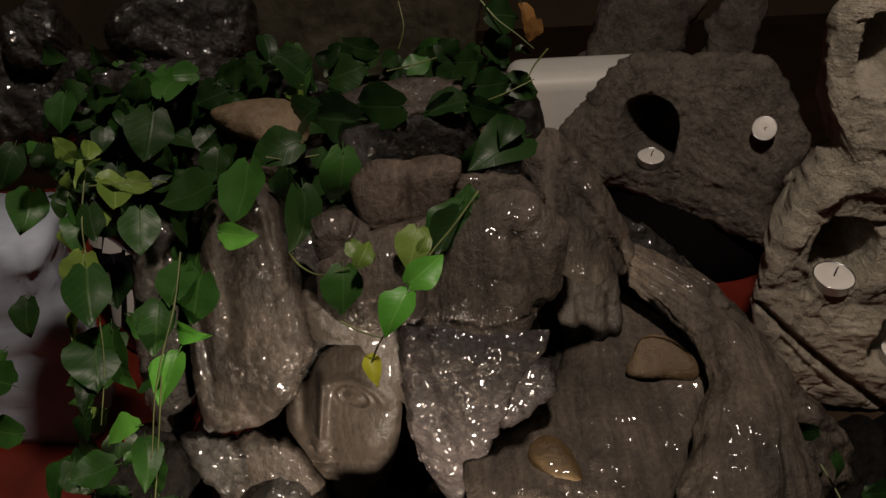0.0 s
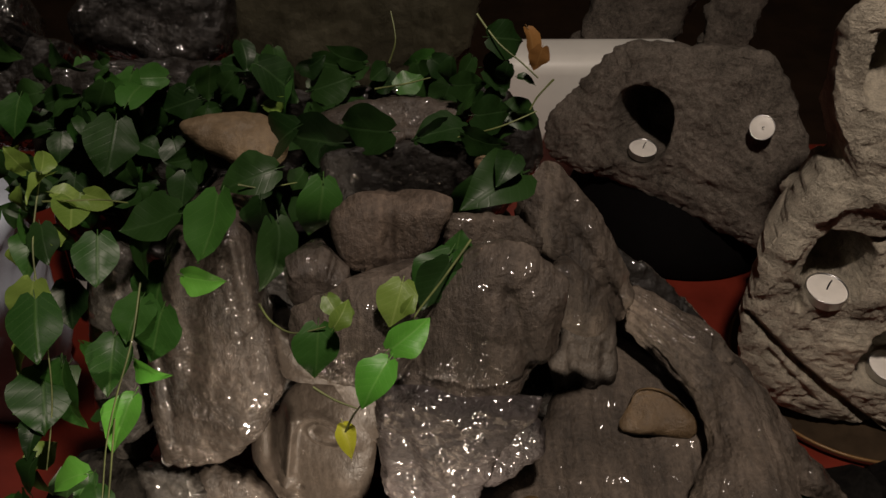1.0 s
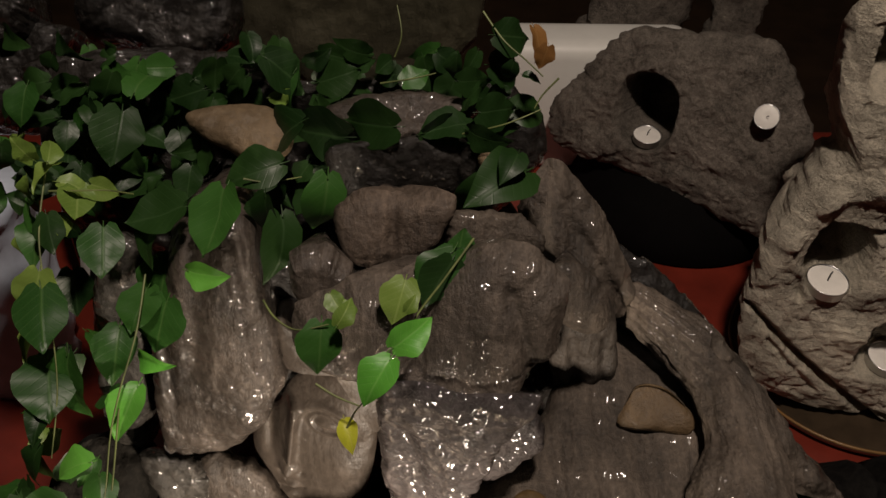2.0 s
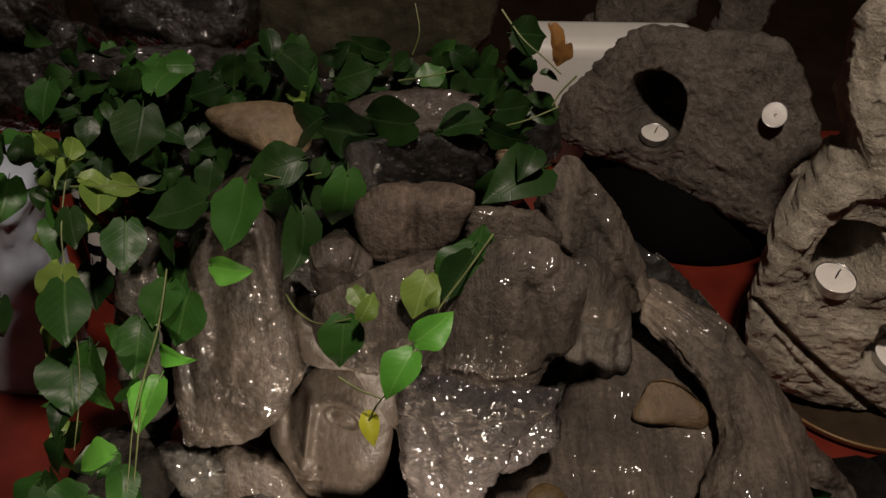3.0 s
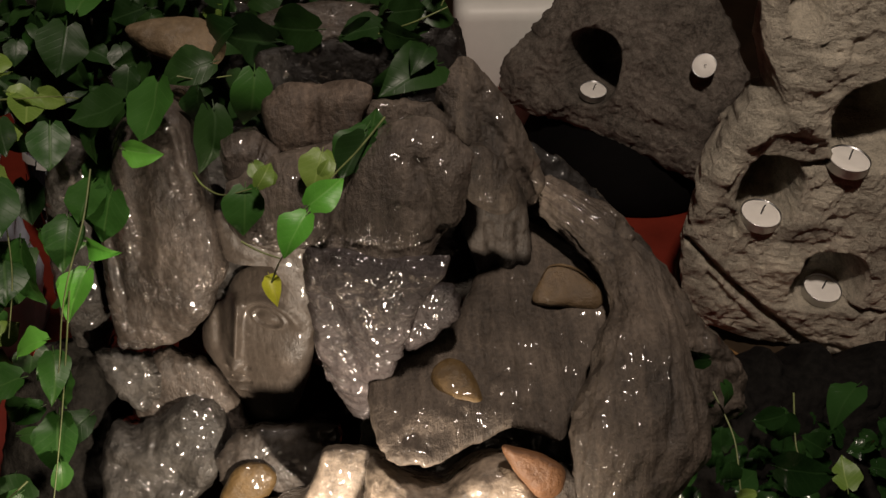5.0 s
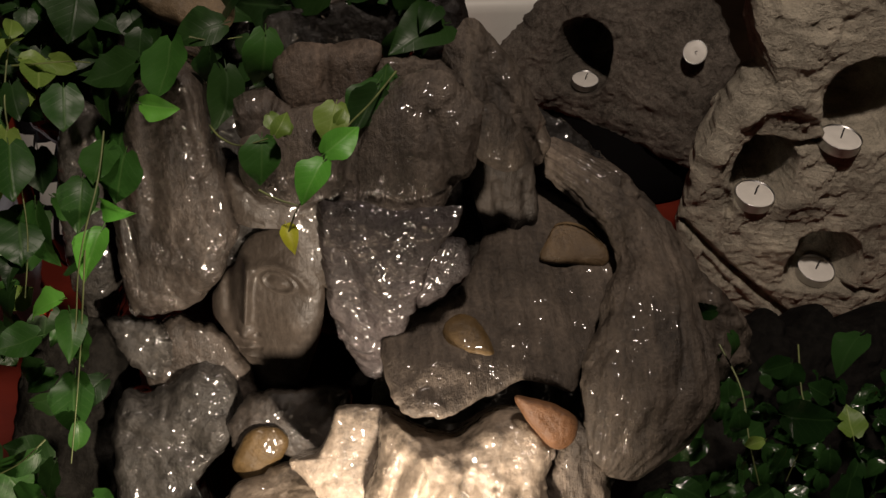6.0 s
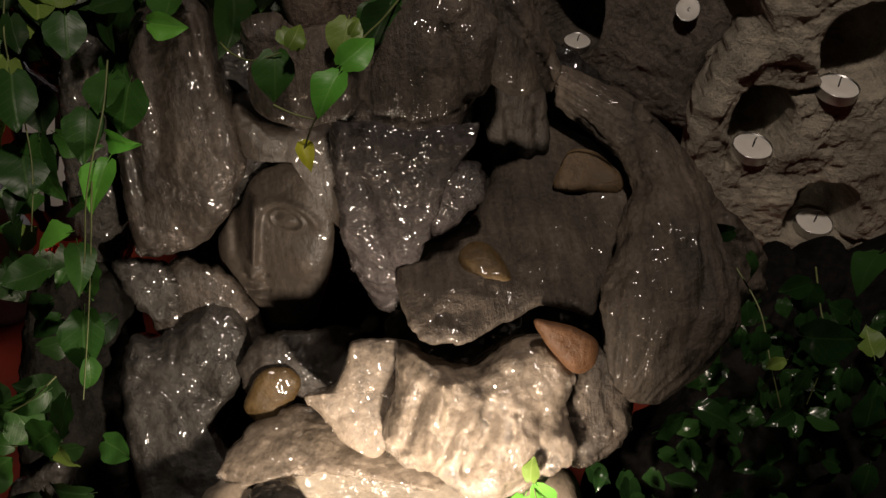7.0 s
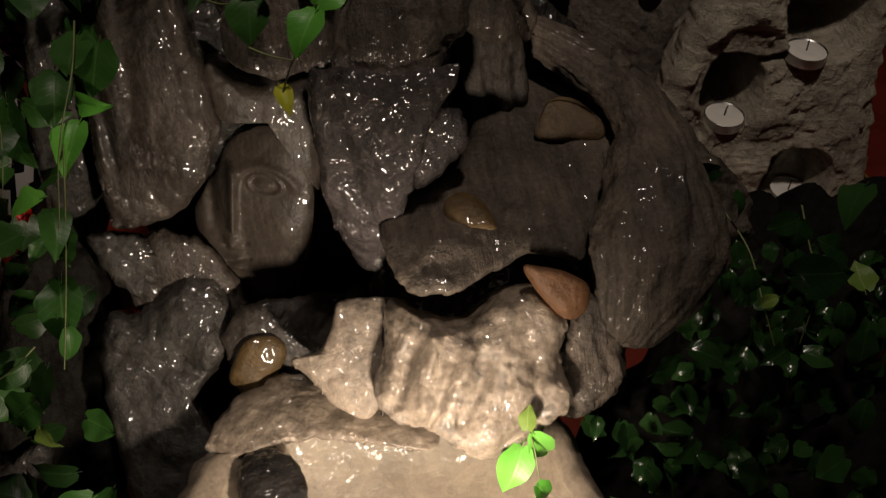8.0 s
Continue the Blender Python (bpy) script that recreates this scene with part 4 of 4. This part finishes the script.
# ---- leaves ----
def leaf_mesh(name, width, bend, fold, heart):
    """A pointed heart-shaped leaf, one unit long along y, its tip at 1."""
    bm = bmesh.new()
    stations = [(0.0, 0.24 * heart), (0.04, 0.5), (0.1, 0.74), (0.19, 0.92), (0.3, 1.0), (0.42, 0.98), (0.55, 0.86), (0.68, 0.66), (0.8, 0.43), (0.9, 0.22), (0.96, 0.09), (1.0, 0.0)]
    rows = []
    for i, (y, wd) in enumerate(stations):
        row = []
        for x in (-1, -0.5, 0, 0.5, 1):
            wave = 0.03 * math.sin(5.3 * y * (1.4 + heart) + 2.2 * x + 7 * width)
            px = x * wd * width * (1 + wave)
            back = -0.12 * heart * abs(x) if y < 0.06 else 0
            pz = fold * abs(px) - bend * (y - 0.3) ** 2 - 0.12 * x * x * wd * width + 1.3 * wave * abs(x) + 0.02 * math.sin(11 * y + 3 * x)
            row.append(bm.verts.new((px + 0.05 * math.sin(2.5 * y), y + back, pz)))
        rows.append(row)
    for a, b2 in zip(rows, rows[1:]):
        for k in range(4):
            bm.faces.new((a[k], a[k + 1], b2[k + 1], b2[k]))
    bmesh.ops.remove_doubles(bm, verts=bm.verts, dist=1e-4)
    me = bpy.data.meshes.new(name)
    # a short stalk
    v = [bm.verts.new(p) for p in ((-0.012, 0.02, 0), (0.012, 0.02, 0), (0, 0.02, -0.02), (-0.009, -0.16, -0.05), (0.009, -0.16, -0.05), (0, -0.16, -0.065))]
    for a, b2 in ((0, 1), (1, 2), (2, 0)):
        bm.faces.new((v[a], v[b2], v[b2 + 3], v[a + 3]))
    bm.to_mesh(me)
    bm.free()
    for p in me.polygons:
        p.use_smooth = True
    return me


SHAPES = {}
for key, mat in LEAVES.items():
    SHAPES[key] = []
    for wd, be, fo, he in ((0.46, 0.35, 0.30, 1.0), (0.38, 0.6, 0.45, 0.8), (0.50, 0.25, 0.2, 1.2), (0.31, 0.6, 0.6, 0.6), (0.44, -0.25, 0.35, 1.0), (0.37, 0.9, 0.25, 0.9)):
        me = leaf_mesh("leaf", wd, be, fo, he)
        me.materials.append(mat)
        SHAPES[key].append(me)

rnd = random.Random(5)


def leaf(parent, at, length, turn, key, shape=None, tip=None, roll=45):
    """One leaf, its middle at `at`; turn: the way of its tip on the fountain's front, anticlockwise from the right."""
    me = rnd.choice(SHAPES[key]) if shape is None else SHAPES[key][shape]
    ob = new("leaf", me)
    pitch = rnd.uniform(-50, 35) if tip is None else tip
    m = Matrix.Translation(at) @ FRONT.to_3x3().to_4x4() @ pose(0, 0, 0, 0, 0, turn - 90) @ pose(0, 0, 0, pitch, rnd.uniform(-roll, roll), 0) @ Matrix.Diagonal((length, length, length, 1)) @ Matrix.Translation((0, -0.45, 0))
    ob.parent = parent
    ob.matrix_parent_inverse = Matrix.Translation(-Vector(parent.location))
    ob.matrix_basis = m
    return ob


def stem(parent, pts, radius=0.00042):
    """A thin green stem through pts (u, v, w of the front)."""
    rows = spline(pts, max(8, 6 * len(pts)))
    bm = bmesh.new()
    loops = []
    for i, p in enumerate(rows):
        a, c = rows[max(i - 1, 0)], rows[min(i + 1, len(rows) - 1)]
        d = Vector(c - a).normalized()
        s = d.cross(Vector((0.3, 0.2, 1))).normalized()
        o = s.cross(d)
        loops.append([bm.verts.new(on_front(*(Vector(p) + (s * math.cos(t) + o * math.sin(t)) * radius * 1000 * (1.15 - 0.5 * i / len(rows))))) for t in (0, 1.26, 2.51, 3.77, 5.03)])
    for a, b2 in zip(loops, loops[1:]):
        for k in range(5):
            j = (k + 1) % 5
            bm.faces.new((a[k], a[j], b2[j], b2[k]))
    return part("stem", bm, STEM, parent)


VINE_LEAVES = (
    "-127,162,-50,24,250,m -134,134,-50,21,260,d -173,143,-50,23,200,d -158,147,-50,29,200,d -117,149,-50,21,300,d -94,170,-50,24,30,d -73,176,-50,26,20,d -57,165,-50,29,340,d -58,155,-50,15,0,l "
    "-57,141,-50,26,0,d -43,172,-50,16,40,d -25,171,-50,19,200,d -11,167,-50,16,180,d -27,163,-50,19,0,d -104,157,-50,21,200,d -149,157,-50,21,160,d -172,159,-50,21,190,d -83,160,-50,24,10,d "
    "-11,137,-15,27,270,d 15,135,-15,27,200,d 27,155,-15,17,0,d 20,163,-15,17,250,d 25,148,-15,17,190,d 2,160,-15,15,30,m -20,142,-15,17,180,d 36,140,10,21,0,d 31,127,10,21,340,d "
    "40,159,10,24,0,d 41,168,10,21,0,d 49,152,10,9,340,d 40,153,10,12,250,d 38,109,10,37,215,d 26,105,10,26,250,d 36,147,10,14,200,d 41,116,10,19,240,d -34,100,12,30,270,m "
    "-57,95,12,25,250,d -62,113,12,28,200,d -89,109,12,16,260,d -100,95,12,30,190,d -50,83,12,32,270,d -123,81,12,25,270,m -105,86,12,23,260,d 51,165,24,16,285,n 53,158,24,11,260,n "
    "-73,92,34,32,262,m -72,71,60,17,350,b -165,125,-20,15,120,l -155,115,-20,19,250,l -143,103,-20,22,260,l -144,110,-20,20,0,l -163,108,-20,15,250,l -160,88,-20,24,270,m -150,95,-20,15,90,l "
    "-133,110,-20,15,340,l -166,83,-20,19,260,l -152,125,-20,15,70,l -103,68,0,30,255,m -102,51,0,28,250,m -119,40,0,28,265,m -106,37,0,20,350,b -113,17,0,28,250,b -147,54,0,30,272,m "
    "-146,26,0,32,275,m -138,26,0,35,270,m -152,65,0,21,260,l -155,44,0,21,270,l -110,58,0,23,260,m -136,-6,5,23,185,b -119,-25,5,18,270,m -149,12,5,20,260,d -151,-6,5,25,240,d "
    "-144,-22,5,23,200,m -153,-24,5,20,300,d -122,-18,0,27,265,m -127,-51,0,32,268,m -152,-76,0,24,190,m -145,-92,0,22,210,m -125,-66,0,19,280,m -133,-83,0,22,250,d -153,-20,0,22,300,d "
    "-146,-35,0,19,200,d 11,69,52,23,240,d 23,71,52,13,15,m 21,79,52,15,100,d -3,62,52,19,255,l 1,51,76,19,38,b -10,36,76,21,240,b -21,58,76,12,60,l -30,46,76,21,268,m "
    "-25,61,76,10,300,l -20,16,63,14,285,y 58,-141,10,25,245,b 72,-133,10,24,300,b 68,-152,10,19,320,b 65,-119,10,12,80,l 209,-73,0,29,5,m 205,-55,0,20,260,d 228,-41,0,26,240,d "
    "182,-83,0,12,200,l 163,-21,0,16,200,d 177,-38,0,16,300,d 233,-77,0,19,90,l 195,-49,0,16,200,d 218,-95,0,19,270,d 151,-103,0,21,330,d 132,-105,0,21,10,m 177,-74,0,16,280,d "
    "197,-93,0,16,240,m 228,-111,0,21,260,d 175,-59,0,13,90,d 215,-61,0,16,150,d 185,-108,0,19,200,d 152,-107,-10,19,20,d 152,-127,-10,19,280,m 125,-134,-10,18,250,d 178,-136,-10,19,260,d "
    "204,-129,-10,19,300,d 224,-142,-10,22,250,d 210,-163,-10,22,200,d 169,-161,-10,21,230,d 135,-159,-10,21,300,d 195,-112,-10,19,100,d 233,-116,-10,22,200,d 161,-144,-10,16,150,d 110,-143,-10,16,260,d "
    "101,-131,-10,13,250,m "
    "-17,136,-8,30,185,d 14,136,-8,28,355,d -39,133,-12,32,185,d 36,132,-4,27,200,d 51,143,0,24,5,d -55,132,-12,34,190,d -120,162,-40,30,80,m -128,133,-35,29,260,d -34,165,-45,24,20,d -2,130,-14,20,260,d 11,70,56,30,245,m 24,75,54,20,20,m 19,82,50,16,80,m 1,61,70,8,60,l -21,59,70,8,110,l "
)
VINES = {}


def vine(name, at, label, category="vine"):
    VINES[name] = thing("trailing_vine", on_front(*at), label, category, "vines on the fountain")
    return VINES[name]


vine("crown", (-50, 150, -60), "dark green heart-leaved vine spreading over the fountain's top")
vine("curtain", (-150, 120, -30), "leafy vine hanging beside the fountain with lime young leaves")
vine("sprig", (-20, 60, 50), "hanging sprig with bright green and yellow leaves")
vine("side", (190, -90, -40), "low wet dark-leaved plant beside the fountain", "plant")
vine("tip", (95, -140, 5), "bright green leaves rising by the lit basin", "plant")
for row in "".join(VINE_LEAVES).split():
    u, v, w, ln, turn, key = row.split(",")
    u, v, w, ln, turn = float(u), float(v), float(w), float(ln), float(turn)
    if u > 60 and v < -20:
        who = "tip" if w == 10 else "side"
    elif w >= 50 and u > -65:
        who = "sprig"
    elif u < -95:
        who = "curtain"
    else:
        who = "crown"
    # side plant takes the dark glossy tone, its shade carried by the colour
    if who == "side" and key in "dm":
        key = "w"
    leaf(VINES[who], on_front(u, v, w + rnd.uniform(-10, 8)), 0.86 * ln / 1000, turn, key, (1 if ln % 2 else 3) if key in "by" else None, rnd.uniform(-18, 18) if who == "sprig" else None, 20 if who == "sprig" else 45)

stem(VINES["sprig"], [(-51, 62, 60), (-46, 56, 66), (-38, 52, 70), (-27, 54, 72)])
stem(VINES["sprig"], [(24, 85, 45), (13, 70, 56), (3, 57, 72), (-2, 46, 78), (-6, 38, 80)])
stem(VINES["sprig"], [(-31, 34, 74), (-24, 30, 76), (-16, 27, 78)])
stem(VINES["sprig"], [(-21, 18, 66), (-18, 24, 72), (-15, 28, 78)])
stem(VINES["curtain"], [(-155, 108, -20), (-143, 108, -18), (-129, 108, -15), (-116, 106, -10)])
stem(VINES["curtain"], [(-108, 72, 0), (-109, 49, 8), (-114, 26, 12), (-118, 8, 10), (-120, -13, 8), (-123, -30, 5)])
stem(VINES["curtain"], [(-156, 120, -20), (-155, 87, -10), (-146, 54, 0), (-142, 26, 2), (-143, -2, 4)])
stem(VINES["curtain"], [(-116, 18, 6), (-118, -12, 6), (-121, -41, 4), (-126, -76, 0)])
stem(VINES["curtain"], [(-137, -65, 0), (-147, -74, 2), (-157, -79, 0)])
stem(VINES["crown"], [(29, 177, 20), (37, 165, 22), (46, 157, 22), (53, 151, 20)])
stem(VINES["crown"], [(22, 131, 0), (38, 133, 12), (53, 139, 14)])
stem(VINES["crown"], [(59, 150, 22), (53, 144, 18), (50, 139, 16)])
stem(VINES["crown"], [(-66, 110, 15), (-57, 109, 12), (-44, 112, 5)])
stem(VINES["crown"], [(-13, 156, -20), (0, 157, -15), (11, 159, -12)])
stem(VINES["crown"], [(-7, 170, -30), (-4, 179, -25), (-6, 192, -25)])
stem(VINES["tip"], [(65, -114, 8), (66, -124, 10), (67, -134, 12), (68, -149, 10)])
stem(VINES["side"], [(176, -38, -20), (182, -59, -10), (181, -83, 0), (189, -110, -10)])
stem(VINES["side"], [(215, -40, -20), (209, -61, -5), (209, -76, 0), (205, -105, -20)])

# leaves behind those, in depth; mostly dark tones, which put inner shade into the colour
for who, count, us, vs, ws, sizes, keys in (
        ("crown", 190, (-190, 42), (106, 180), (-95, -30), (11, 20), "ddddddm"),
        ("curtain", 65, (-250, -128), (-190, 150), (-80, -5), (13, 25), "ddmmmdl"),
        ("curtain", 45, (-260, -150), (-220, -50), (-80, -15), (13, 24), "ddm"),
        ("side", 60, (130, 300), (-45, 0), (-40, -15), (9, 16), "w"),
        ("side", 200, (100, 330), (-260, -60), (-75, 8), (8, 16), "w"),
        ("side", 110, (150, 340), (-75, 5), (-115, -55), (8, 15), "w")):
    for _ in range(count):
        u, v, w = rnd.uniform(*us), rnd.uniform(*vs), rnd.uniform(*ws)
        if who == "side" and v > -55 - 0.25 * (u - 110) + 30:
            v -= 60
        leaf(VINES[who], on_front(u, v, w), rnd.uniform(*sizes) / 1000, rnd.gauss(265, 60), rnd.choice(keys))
